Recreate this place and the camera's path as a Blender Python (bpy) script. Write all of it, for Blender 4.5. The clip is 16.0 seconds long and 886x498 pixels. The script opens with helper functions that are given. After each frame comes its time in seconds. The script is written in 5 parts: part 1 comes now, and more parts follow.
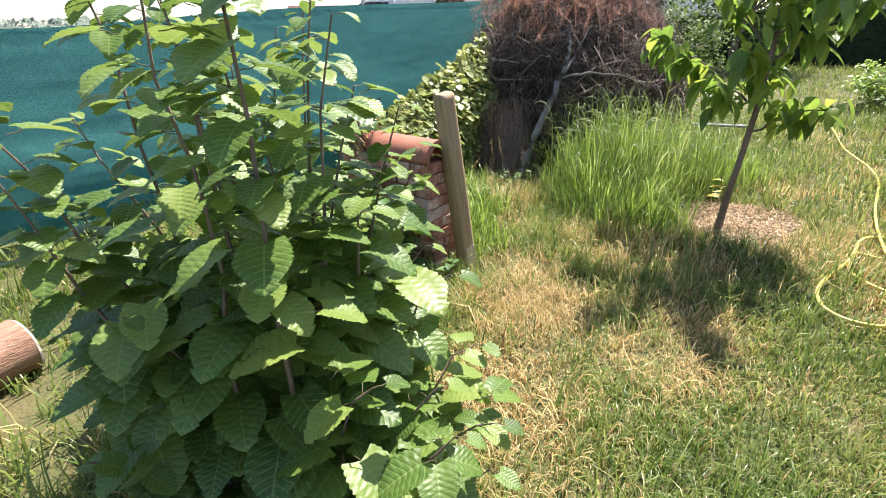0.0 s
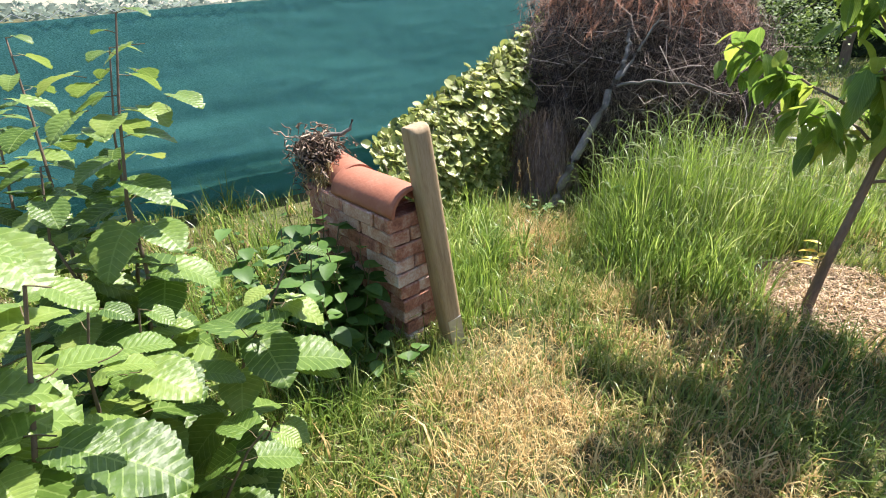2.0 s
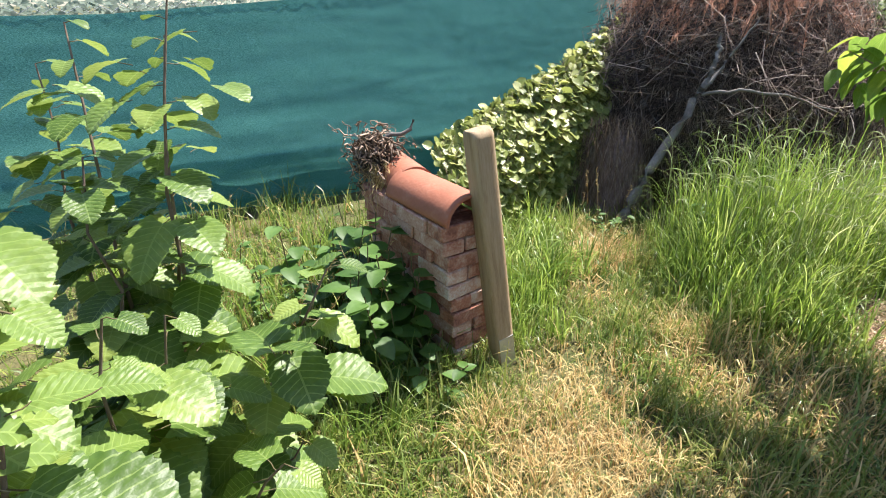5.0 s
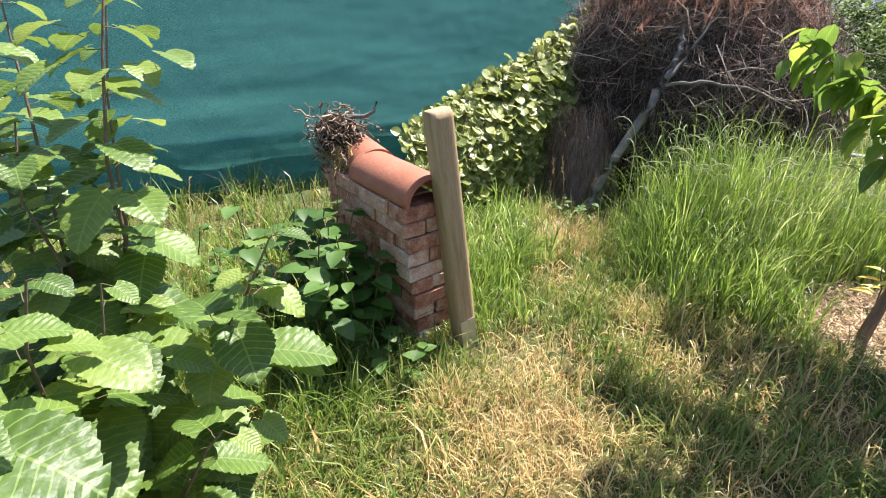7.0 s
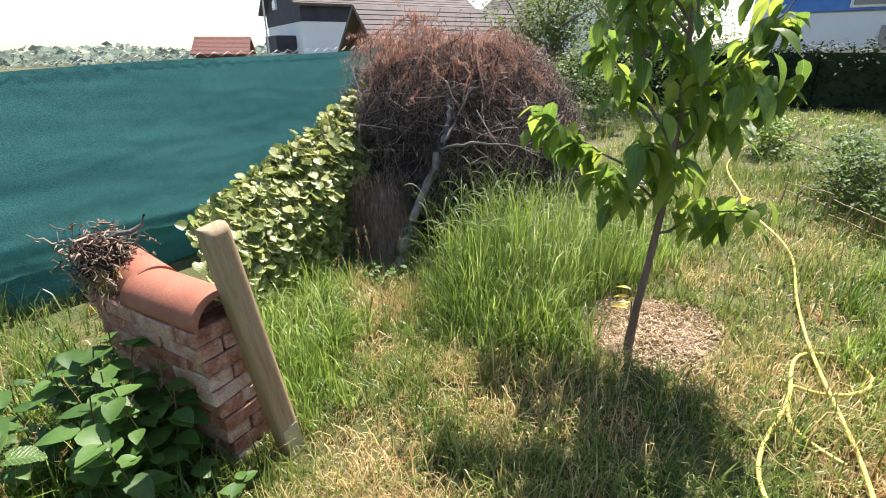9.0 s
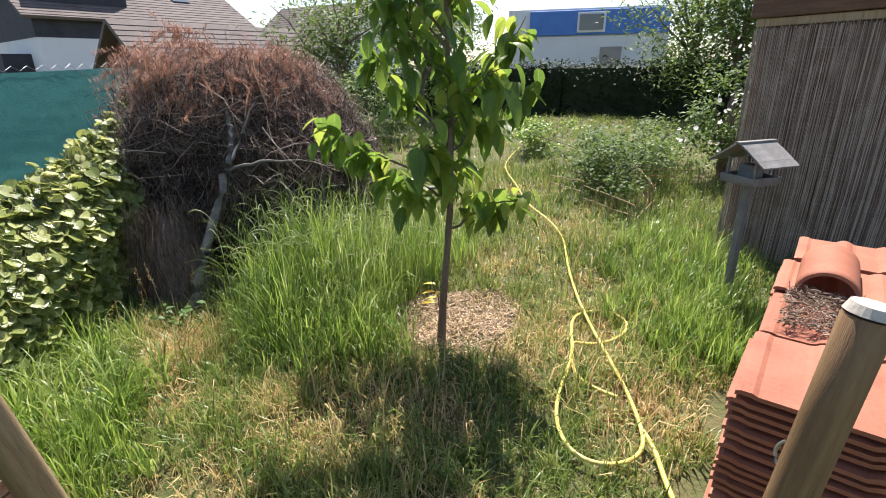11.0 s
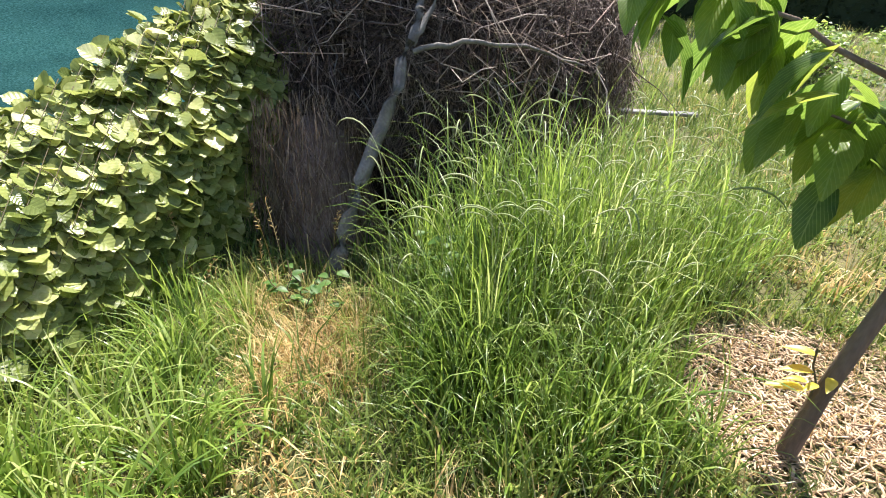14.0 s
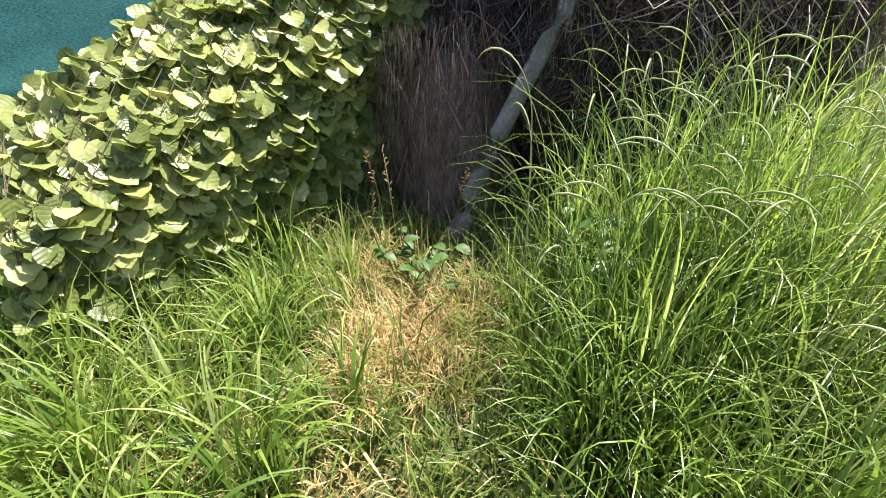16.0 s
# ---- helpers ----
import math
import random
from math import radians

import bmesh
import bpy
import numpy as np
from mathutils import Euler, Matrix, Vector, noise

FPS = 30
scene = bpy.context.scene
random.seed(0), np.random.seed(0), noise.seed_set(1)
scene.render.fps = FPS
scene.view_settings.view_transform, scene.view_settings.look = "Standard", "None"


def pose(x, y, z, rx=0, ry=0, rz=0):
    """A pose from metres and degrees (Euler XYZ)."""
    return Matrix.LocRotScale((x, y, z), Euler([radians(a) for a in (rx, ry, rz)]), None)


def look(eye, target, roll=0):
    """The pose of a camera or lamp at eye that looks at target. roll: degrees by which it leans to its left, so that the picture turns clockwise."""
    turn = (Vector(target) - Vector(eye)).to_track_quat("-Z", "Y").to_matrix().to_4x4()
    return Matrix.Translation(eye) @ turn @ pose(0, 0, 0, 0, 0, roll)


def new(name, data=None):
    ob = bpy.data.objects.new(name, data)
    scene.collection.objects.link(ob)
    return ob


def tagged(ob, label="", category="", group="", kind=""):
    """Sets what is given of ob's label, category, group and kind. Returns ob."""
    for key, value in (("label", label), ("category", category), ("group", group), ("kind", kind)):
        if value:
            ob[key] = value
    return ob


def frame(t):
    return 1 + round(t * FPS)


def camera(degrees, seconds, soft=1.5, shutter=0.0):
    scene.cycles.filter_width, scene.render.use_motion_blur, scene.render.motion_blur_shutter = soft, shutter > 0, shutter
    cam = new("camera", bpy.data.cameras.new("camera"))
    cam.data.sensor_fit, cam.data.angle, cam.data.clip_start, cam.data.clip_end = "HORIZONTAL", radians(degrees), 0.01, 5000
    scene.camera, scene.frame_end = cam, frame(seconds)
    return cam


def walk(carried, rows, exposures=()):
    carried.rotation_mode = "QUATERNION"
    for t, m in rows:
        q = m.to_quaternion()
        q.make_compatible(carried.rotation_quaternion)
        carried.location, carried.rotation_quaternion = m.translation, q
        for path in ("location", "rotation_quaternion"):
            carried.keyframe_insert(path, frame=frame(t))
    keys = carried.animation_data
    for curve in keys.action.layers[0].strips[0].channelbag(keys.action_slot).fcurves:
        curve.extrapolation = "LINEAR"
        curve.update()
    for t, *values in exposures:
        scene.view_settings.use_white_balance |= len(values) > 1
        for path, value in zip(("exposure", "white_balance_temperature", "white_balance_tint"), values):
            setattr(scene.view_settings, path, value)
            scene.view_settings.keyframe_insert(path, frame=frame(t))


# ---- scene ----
cam = camera(84.0, 16.0, soft=1.0)
PATH = [
    (0, (0.000, 0.000, 1.435), (-0.000, 1.814, 0.592), -1.01),
    (0.5, (0.177, 0.140, 1.493), (0.220, 1.941, 0.624), -0.80),
    (1, (0.282, 0.410, 1.512), (0.268, 2.207, 0.636), -1.01),
    (1.5, (0.291, 0.615, 1.506), (0.181, 2.401, 0.614), -0.53),
    (2, (0.402, 0.840, 1.511), (0.142, 2.608, 0.614), -0.89),
    (2.5, (0.437, 0.936, 1.506), (0.098, 2.692, 0.610), -0.95),
    (3, (0.417, 0.978, 1.538), (0.066, 2.731, 0.642), -0.90),
    (3.5, (0.371, 0.971, 1.523), (0.016, 2.727, 0.635), -0.78),
    (6, (0.386, 0.988, 1.480), (-0.159, 2.693, 0.588), 0.11),
    (6.5, (0.384, 0.987, 1.473), (-0.133, 2.700, 0.580), 0.81),
    (7, (0.450, 0.972, 1.447), (0.061, 2.709, 0.534), 1.58),
    (7.5, (0.572, 0.994, 1.462), (0.471, 2.777, 0.563), 1.28),
    (8, (0.608, 1.022, 1.532), (0.772, 2.821, 0.674), 0.97),
    (8.2, (0.603, 1.031, 1.570), (0.799, 2.839, 0.738), 0.48),
    (10.3, (0.519, 1.040, 1.658), (1.121, 2.822, 0.980), -0.84),
    (10.5, (0.555, 1.021, 1.651), (1.246, 2.771, 0.971), -1.16),
    (11, (0.637, 0.996, 1.602), (1.604, 2.604, 0.911), -0.82),
    (11.5, (0.775, 1.096, 1.504), (1.985, 2.530, 0.811), -0.32),
    (12, (0.990, 1.349, 1.403), (2.234, 2.768, 0.741), 0.23),
    (12.5, (0.935, 1.639, 1.397), (2.105, 3.102, 0.696), 0.37),
    (13, (0.828, 2.003, 1.363), (1.830, 3.550, 0.586), 0.62),
    (13.5, (0.769, 2.302, 1.307), (1.515, 3.938, 0.431), 1.32),
    (14, (0.782, 2.611, 1.261), (1.177, 4.294, 0.256), 1.40),
    (14.5, (0.825, 2.777, 1.217), (0.966, 4.450, 0.130), 0.63),
    (15, (0.822, 2.888, 1.192), (0.851, 4.530, 0.050), 0.12),
    (15.5, (0.792, 2.949, 1.123), (0.757, 4.595, -0.013), -0.15),
    (16, (0.786, 3.001, 1.116), (0.685, 4.618, -0.057), -0.33),
]
walk(cam, [(t, look(eye, target, roll)) for t, eye, target, roll in PATH], [(t, stops, 6350, 16.0) for t, stops in ((0.0, 1.5), (8.2, 1.52), (10.3, 1.1), (11.2, 1.2), (12.2, 1.58), (16.0, 1.6))])

# ---- sky and sun ----
SUN_AZ, SUN_EL = radians(34), radians(60)
world = bpy.data.worlds.new("sky")
scene.world = world
world.use_nodes = True
wt = world.node_tree
sky = wt.nodes.new("ShaderNodeTexSky")
sky.sky_type = "NISHITA"
sky.sun_disc = False
sky.sun_elevation, sky.sun_rotation = SUN_EL, SUN_AZ
sky.dust_density, sky.air_density = 0.8, 1.0
wt.links.new(sky.outputs[0], wt.nodes["Background"].inputs[0])
wt.nodes["Background"].inputs[1].default_value = 0.1
sun_data = bpy.data.lights.new("sun", "SUN")
sun_data.energy, sun_data.angle, sun_data.color = 5.0, radians(0.55), (1.0, 0.95, 0.86)
sun = new("sun", sun_data)
sun_way = Vector((math.sin(SUN_AZ) * math.cos(SUN_EL), math.cos(SUN_AZ) * math.cos(SUN_EL), math.sin(SUN_EL)))
sun.matrix_world = look(sun_way * 30, (0, 0, 0))

# ---- materials ----
def material(name, colours, scale=6.0, fine=60.0, rough=0.7, bump=0.3, bump_size=0.004, through_light=0.0, rand="", weights=(0.5, 0.25, 0.5),
             stretch=(1, 1, 1), metal=0.0, gloss=0.4, extra=None):
    """A node material: a ramp over coarse noise, fine noise and a random value per piece."""
    m = bpy.data.materials.new(name)
    m.use_nodes = True
    nt = m.node_tree
    N, L = nt.nodes, nt.links
    p = N["Principled BSDF"]
    tc = N.new("ShaderNodeTexCoord")
    mp = N.new("ShaderNodeMapping")
    mp.inputs["Scale"].default_value = stretch
    L.new(tc.outputs["Object"], mp.inputs[0])
    src = mp.outputs[0]
    if rand == "object":
        oi = N.new("ShaderNodeObjectInfo")
        rv = oi.outputs["Random"]
        sh = N.new("ShaderNodeVectorMath")
        sh.operation = "MULTIPLY_ADD"
        cx = N.new("ShaderNodeCombineXYZ")
        for k in range(3):
            L.new(rv, cx.inputs[k])
        L.new(cx.outputs[0], sh.inputs[0])
        sh.inputs[1].default_value = (37, 91, 53)
        L.new(src, sh.inputs[2])
        src = sh.outputs[0]
    elif rand == "island":
        g = N.new("ShaderNodeNewGeometry")
        rv = g.outputs["Random Per Island"]
    n1 = N.new("ShaderNodeTexNoise")
    n1.inputs["Scale"].default_value, n1.inputs["Detail"].default_value = scale, 4
    n2 = N.new("ShaderNodeTexNoise")
    n2.inputs["Scale"].default_value, n2.inputs["Detail"].default_value = fine, 5
    L.new(src, n1.inputs["Vector"])
    L.new(src, n2.inputs["Vector"])
    def scaled(sock, w, add=None):
        a = N.new("ShaderNodeMath")
        a.operation = "MULTIPLY_ADD"
        L.new(sock, a.inputs[0])
        a.inputs[1].default_value = w
        if add is None:
            a.inputs[2].default_value = 0.5
        else:
            L.new(add, a.inputs[2])
        return a.outputs[0]
    def centred(sock):
        a = N.new("ShaderNodeMath")
        a.operation = "SUBTRACT"
        L.new(sock, a.inputs[0])
        a.inputs[1].default_value = 0.5
        return a.outputs[0]
    f = scaled(centred(n1.outputs[0]), weights[0] * 2.2)
    f = scaled(centred(n2.outputs[0]), weights[1] * 2.2, f)
    if rand:
        f = scaled(centred(rv), weights[2], f)
    ramp = N.new("ShaderNodeValToRGB")
    els = ramp.color_ramp.elements
    while len(els) < len(colours):
        els.new(0.5)
    for k, c in enumerate(colours):
        els[k].position = k / max(1, len(colours) - 1)
        els[k].color = (*c, 1)
    L.new(f, ramp.inputs[0])
    col = ramp.outputs[0]
    if extra:
        col, rib = extra(nt, col, tc)
    L.new(col, p.inputs["Base Color"])
    p.inputs["Roughness"].default_value, p.inputs["Metallic"].default_value = rough, metal
    p.inputs["Specular IOR Level"].default_value = gloss
    if bump:
        b = N.new("ShaderNodeBump")
        b.inputs["Strength"].default_value, b.inputs["Distance"].default_value = bump, bump_size
        L.new(n2.outputs[0], b.inputs["Height"])
        if extra:
            b2 = N.new("ShaderNodeBump")
            b2.inputs["Strength"].default_value, b2.inputs["Distance"].default_value = 0.5, 0.003
            L.new(rib, b2.inputs["Height"])
            L.new(b2.outputs[0], b.inputs["Normal"])
        L.new(b.outputs[0], p.inputs["Normal"])
    if through_light:
        tr = N.new("ShaderNodeBsdfTranslucent")
        mix = N.new("ShaderNodeMixShader")
        hs = N.new("ShaderNodeHueSaturation")
        hs.inputs["Hue"].default_value, hs.inputs["Value"].default_value = 0.485, 1.5
        L.new(col, hs.inputs["Color"])
        L.new(hs.outputs[0], tr.inputs[0])
        mix.inputs[0].default_value = through_light
        L.new(p.outputs[0], mix.inputs[1])
        L.new(tr.outputs[0], mix.inputs[2])
        L.new(mix.outputs[0], N["Material Output"].inputs[0])
    return m


def veins(count, slant, strength):
    """Darker and paler bands between the side veins of a leaf, along its UV."""
    def add(nt, col, tc):
        N, L = nt.nodes, nt.links
        sep = N.new("ShaderNodeSeparateXYZ")
        L.new(tc.outputs["UV"], sep.inputs[0])
        def op(kind, a, b=None):
            q = N.new("ShaderNodeMath")
            q.operation = kind
            for k, s in enumerate((a, b)):
                if s is None:
                    continue
                if isinstance(s, (int, float)):
                    q.inputs[k].default_value = s
                else:
                    L.new(s, q.inputs[k])
            return q.outputs[0]
        u = op("ABSOLUTE", op("SUBTRACT", sep.outputs[0], 0.5))
        w = op("FRACT", op("MULTIPLY", op("SUBTRACT", sep.outputs[1], op("MULTIPLY", u, slant)), count))
        line = op("LESS_THAN", op("ABSOLUTE", op("SUBTRACT", w, 0.5)), 0.07)
        mid = op("LESS_THAN", u, 0.018)
        line = op("MULTIPLY", op("MAXIMUM", line, mid), strength)
        mx = N.new("ShaderNodeMixRGB")
        mx.blend_type = "MIX"
        L.new(line, mx.inputs[0])
        L.new(col, mx.inputs[1])
        mx.inputs[2].default_value = (0.32, 0.42, 0.13, 1)
        rib = op("ADD", op("ABSOLUTE", op("SUBTRACT", w, 0.5)), op("MULTIPLY", mid, -0.4))
        return mx.outputs[0], rib
    return add


SOIL = material("grassy_soil", [(0.03, 0.03, 0.012), (0.06, 0.075, 0.02), (0.12, 0.1, 0.04), (0.06, 0.085, 0.022)], 2.2, 45, 0.95, 0.8, 0.02)
GRASS = material("grass_blades", [(0.04, 0.08, 0.014), (0.1, 0.17, 0.03), (0.22, 0.27, 0.06), (0.48, 0.4, 0.17)], 1.3, 9, 0.36, 0, through_light=0.38, rand="island", weights=(0.4, 0.2, 0.55))
TALL = material("tall_grass", [(0.04, 0.088, 0.016), (0.11, 0.195, 0.028), (0.235, 0.34, 0.06), (0.52, 0.55, 0.26)], 1.3, 9, 0.38, 0, through_light=0.46, rand="island", weights=(0.3, 0.2, 0.6))
STRAW = material("dry_grass", [(0.22, 0.14, 0.05), (0.44, 0.3, 0.11), (0.64, 0.5, 0.24), (0.46, 0.4, 0.15)], 2, 9, 0.6, 0, through_light=0.3, rand="island", weights=(0.3, 0.2, 0.7))
HAZEL = material("hazel_leaf", [(0.05, 0.1, 0.018), (0.098, 0.17, 0.031), (0.155, 0.235, 0.05), (0.235, 0.3, 0.068)], 14, 90, 0.42, 0.35, 0.003, 0.36, "object", (0.25, 0.2, 0.8), extra=veins(8, 0.55, 0.35))
HAZEL_REST = material("hazel_leaf_rest", [(0.05, 0.1, 0.018), (0.098, 0.17, 0.031), (0.155, 0.235, 0.05), (0.235, 0.3, 0.068)], 14, 90, 0.42, 0.35, 0.003, 0.36, "island", (0.25, 0.2, 0.8), extra=veins(8, 0.55, 0.35))
CHERRY_REST = material("cherry_leaf_rest", [(0.045, 0.1, 0.016), (0.09, 0.17, 0.024), (0.15, 0.24, 0.032), (0.26, 0.31, 0.045)], 14, 90, 0.36, 0.25, 0.002, 0.56, "island", (0.2, 0.2, 0.8), extra=veins(9, 1.3, 0.3))
CHERRY = material("cherry_leaf", [(0.045, 0.1, 0.016), (0.09, 0.17, 0.024), (0.15, 0.24, 0.032), (0.26, 0.31, 0.045)], 14, 90, 0.36, 0.25, 0.002, 0.56, "object", (0.2, 0.2, 0.8), extra=veins(9, 1.3, 0.3))
IVY = material("ivy_leaf", [(0.07, 0.105, 0.023), (0.185, 0.23, 0.058), (0.35, 0.39, 0.12), (0.62, 0.62, 0.32)], 5, 60, 0.34, 0.3, 0.002, 0.42, "island", (0.4, 0.2, 0.75), extra=veins(4, 0.9, 0.3))
IVY_PIECE = material("ivy_leaf_piece", [(0.07, 0.105, 0.023), (0.185, 0.23, 0.058), (0.35, 0.39, 0.12), (0.62, 0.62, 0.32)], 5, 60, 0.34, 0.3, 0.002, 0.42, "object", (0.3, 0.2, 0.75), extra=veins(4, 0.9, 0.3))
WEED = material("weed_leaf", [(0.035, 0.085, 0.018), (0.075, 0.155, 0.03), (0.13, 0.23, 0.055)], 9, 60, 0.5, 0.2, 0.002, 0.35, "island", (0.3, 0.2, 0.6))
FAR_LEAF = material("far_foliage", [(0.03, 0.06, 0.012), (0.07, 0.12, 0.025), (0.12, 0.19, 0.04), (0.2, 0.26, 0.07)], 0.8, 5, 0.6, 0, through_light=0.35, rand="island", weights=(0.4, 0.2, 0.6))
DARK_LEAF = material("conifer_foliage", [(0.008, 0.018, 0.006), (0.018, 0.035, 0.01), (0.035, 0.055, 0.016)], 0.8, 5, 0.7, 0, through_light=0.15, rand="island", weights=(0.4, 0.2, 0.6))
BARK = material("bark", [(0.07, 0.05, 0.036), (0.17, 0.122, 0.088), (0.28, 0.21, 0.155)], 20, 120, 0.85, 0.8, 0.006, stretch=(1, 1, 0.25))
STUMP = material("fissured_bark", [(0.05, 0.032, 0.026), (0.15, 0.1, 0.078), (0.28, 0.21, 0.17), (0.4, 0.32, 0.26)], 9, 45, 0.9, 1.0, 0.03, stretch=(3, 3, 0.5))
GREY_BARK = material("lichen_bark", [(0.06, 0.052, 0.045), (0.15, 0.137, 0.12), (0.31, 0.295, 0.265)], 14, 90, 0.9, 0.8, 0.008)
STEM = material("green_stem", [(0.05, 0.06, 0.02), (0.1, 0.08, 0.035), (0.14, 0.1, 0.05)], 10, 80, 0.6, 0.3)
TWIG = material("dead_twigs", [(0.016, 0.011, 0.009), (0.045, 0.03, 0.026), (0.12, 0.088, 0.072), (0.44, 0.36, 0.3)], 2, 30, 0.85, 0, rand="island", weights=(0.2, 0.1, 0.85))
NEEDLE = material("rusty_needles", [(0.13, 0.065, 0.045), (0.29, 0.155, 0.1), (0.45, 0.27, 0.18), (0.58, 0.42, 0.3)], 4, 30, 0.75, 0, through_light=0.2, rand="island", weights=(0.4, 0.2, 0.6))
HAY = material("old_hay", [(0.018, 0.012, 0.009), (0.06, 0.04, 0.03), (0.15, 0.105, 0.08), (0.42, 0.33, 0.25)], 3, 30, 0.9, 0, rand="island", weights=(0.3, 0.2, 0.7))
# near-black: shade in the heap's gaps put into the colour; also the soil ball
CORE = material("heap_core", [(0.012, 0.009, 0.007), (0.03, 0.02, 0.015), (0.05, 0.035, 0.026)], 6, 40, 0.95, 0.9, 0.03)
POST = material("weathered_softwood", [(0.15, 0.095, 0.05), (0.28, 0.195, 0.105), (0.38, 0.28, 0.165), (0.34, 0.29, 0.215)], 9, 60, 0.75, 0.5, 0.004, stretch=(6, 6, 0.5))
DARKPOST = material("brown_round_timber", [(0.12, 0.06, 0.028), (0.2, 0.115, 0.05), (0.28, 0.175, 0.085)], 9, 60, 0.7, 0.5, 0.004, stretch=(6, 6, 0.5))
# greyed, bluish green: distance haze put into the colour
FAR_WOODS = material("hazy_woods", [(0.1, 0.14, 0.12), (0.15, 0.19, 0.15), (0.2, 0.24, 0.2)], 0.05, 0.5, 0.9, 0, through_light=0.5, rand="island")
GREYWOOD = material("grey_weathered_wood", [(0.1, 0.1, 0.09), (0.19, 0.185, 0.175), (0.3, 0.29, 0.275)], 9, 60, 0.8, 0.5, 0.004, stretch=(1, 1, 1))
SHEDWOOD = material("brown_stained_board", [(0.06, 0.03, 0.018), (0.13, 0.065, 0.035), (0.22, 0.12, 0.065)], 5, 40, 0.7, 0.4, 0.004, stretch=(6, 0.6, 6))
ENDGRAIN = material("pale_end_grain", [(0.3, 0.26, 0.2), (0.45, 0.4, 0.33), (0.58, 0.53, 0.45)], 20, 90, 0.8, 0.4)
STEEL = material("galvanised_steel", [(0.3, 0.31, 0.32), (0.45, 0.46, 0.47), (0.55, 0.56, 0.57)], 12, 70, 0.45, 0.2, metal=0.8)
BRICK = material("old_brick", [(0.16, 0.065, 0.042), (0.34, 0.15, 0.095), (0.48, 0.31, 0.23), (0.6, 0.53, 0.46)], 16, 90, 0.92, 0.7, 0.005, rand="object", weights=(0.55, 0.35, 0.45))
TERRACOTTA = material("terracotta", [(0.19, 0.058, 0.03), (0.29, 0.1, 0.054), (0.345, 0.13, 0.073), (0.39, 0.19, 0.12)], 7, 70, 0.75, 0.35, 0.003, rand="object", weights=(0.4, 0.25, 0.35))
REED = material("reed_cane", [(0.13, 0.085, 0.06), (0.26, 0.19, 0.145), (0.42, 0.33, 0.27), (0.56, 0.47, 0.4)], 8, 60, 0.75, 0, rand="island", weights=(0.25, 0.15, 0.8))
HOSE = material("yellow_hose", [(0.5, 0.4, 0.07), (0.62, 0.52, 0.12), (0.7, 0.62, 0.22)], 5, 60, 0.45, 0.1)
CHIP = material("wood_chips", [(0.2, 0.13, 0.075), (0.36, 0.25, 0.15), (0.5, 0.37, 0.235), (0.62, 0.5, 0.36)], 5, 40, 0.85, 0, rand="island", weights=(0.2, 0.15, 0.85))
LOGWOOD = material("barkless_log", [(0.16, 0.08, 0.045), (0.34, 0.19, 0.12), (0.5, 0.33, 0.23)], 6, 40, 0.85, 0.9, 0.012, stretch=(1, 5, 5))
ROOT = material("dry_roots", [(0.05, 0.03, 0.018), (0.17, 0.115, 0.075), (0.46, 0.36, 0.27)], 9, 60, 0.9, 0, rand="island", weights=(0.2, 0.2, 0.7))
PLASTER = material("white_render", [(0.62, 0.62, 0.62), (0.72, 0.72, 0.71), (0.78, 0.78, 0.77)], 0.7, 12, 0.85, 0.2)
ROOF = material("grey_roof_tile", [(0.075, 0.06, 0.052), (0.125, 0.1, 0.088), (0.18, 0.148, 0.13)], 1.5, 20, 0.85, 0.2)
DARKWOOD = material("dark_cladding", [(0.02, 0.022, 0.03), (0.045, 0.045, 0.055), (0.07, 0.066, 0.07)], 2, 20, 0.8, 0.2)
REDWOOD = material("red_brown_cladding", [(0.09, 0.035, 0.025), (0.15, 0.06, 0.04), (0.2, 0.085, 0.06)], 2, 20, 0.8, 0.2)
BLUE = material("blue_paint", [(0.05, 0.14, 0.42), (0.07, 0.19, 0.5), (0.1, 0.24, 0.55)], 2, 20, 0.5, 0.1)
PANE = material("window_glass", [(0.03, 0.04, 0.05), (0.05, 0.065, 0.08)], 2, 20, 0.08, 0, gloss=0.8)
SEEDHEAD = material("pale_grass_heads", [(0.18, 0.25, 0.07), (0.3, 0.36, 0.15), (0.45, 0.46, 0.28)], 4, 40, 0.6, 0, through_light=0.3, rand="island", weights=(0.2, 0.2, 0.7))
PALE_METAL = material("pale_metal_sheet", [(0.22, 0.2, 0.18), (0.31, 0.285, 0.25), (0.39, 0.36, 0.32)], 4, 40, 0.75, 0.15, 0.002)
GREEN_PANEL = material("pale_green_panel", [(0.3, 0.33, 0.24), (0.38, 0.4, 0.3), (0.44, 0.46, 0.35)], 2, 30, 0.5, 0.1)
BLACK = material("dark_plastic", [(0.01, 0.014, 0.014), (0.02, 0.03, 0.028), (0.03, 0.05, 0.045)], 5, 50, 0.4, 0.1)
NET = material("green_shade_net", [(0.012, 0.08, 0.08), (0.06, 0.2, 0.19), (0.15, 0.36, 0.36)], 3.5, 170, 0.5, 1.0, 0.008, 0.42, stretch=(0.6, 0.6, 3.0), weights=(0.12, 1.0, 0))
YELLOW_LEAF = material("yellowing_leaf", [(0.4, 0.36, 0.04), (0.55, 0.48, 0.06), (0.6, 0.4, 0.06)], 14, 90, 0.4, 0.2, 0.002, 0.45, "object")
FLOWER = material("white_petals", [(0.6, 0.58, 0.52), (0.75, 0.73, 0.68)], 5, 40, 0.6, 0, through_light=0.3, rand="island")

# ---- mesh helpers ----
rng = np.random.default_rng(7)


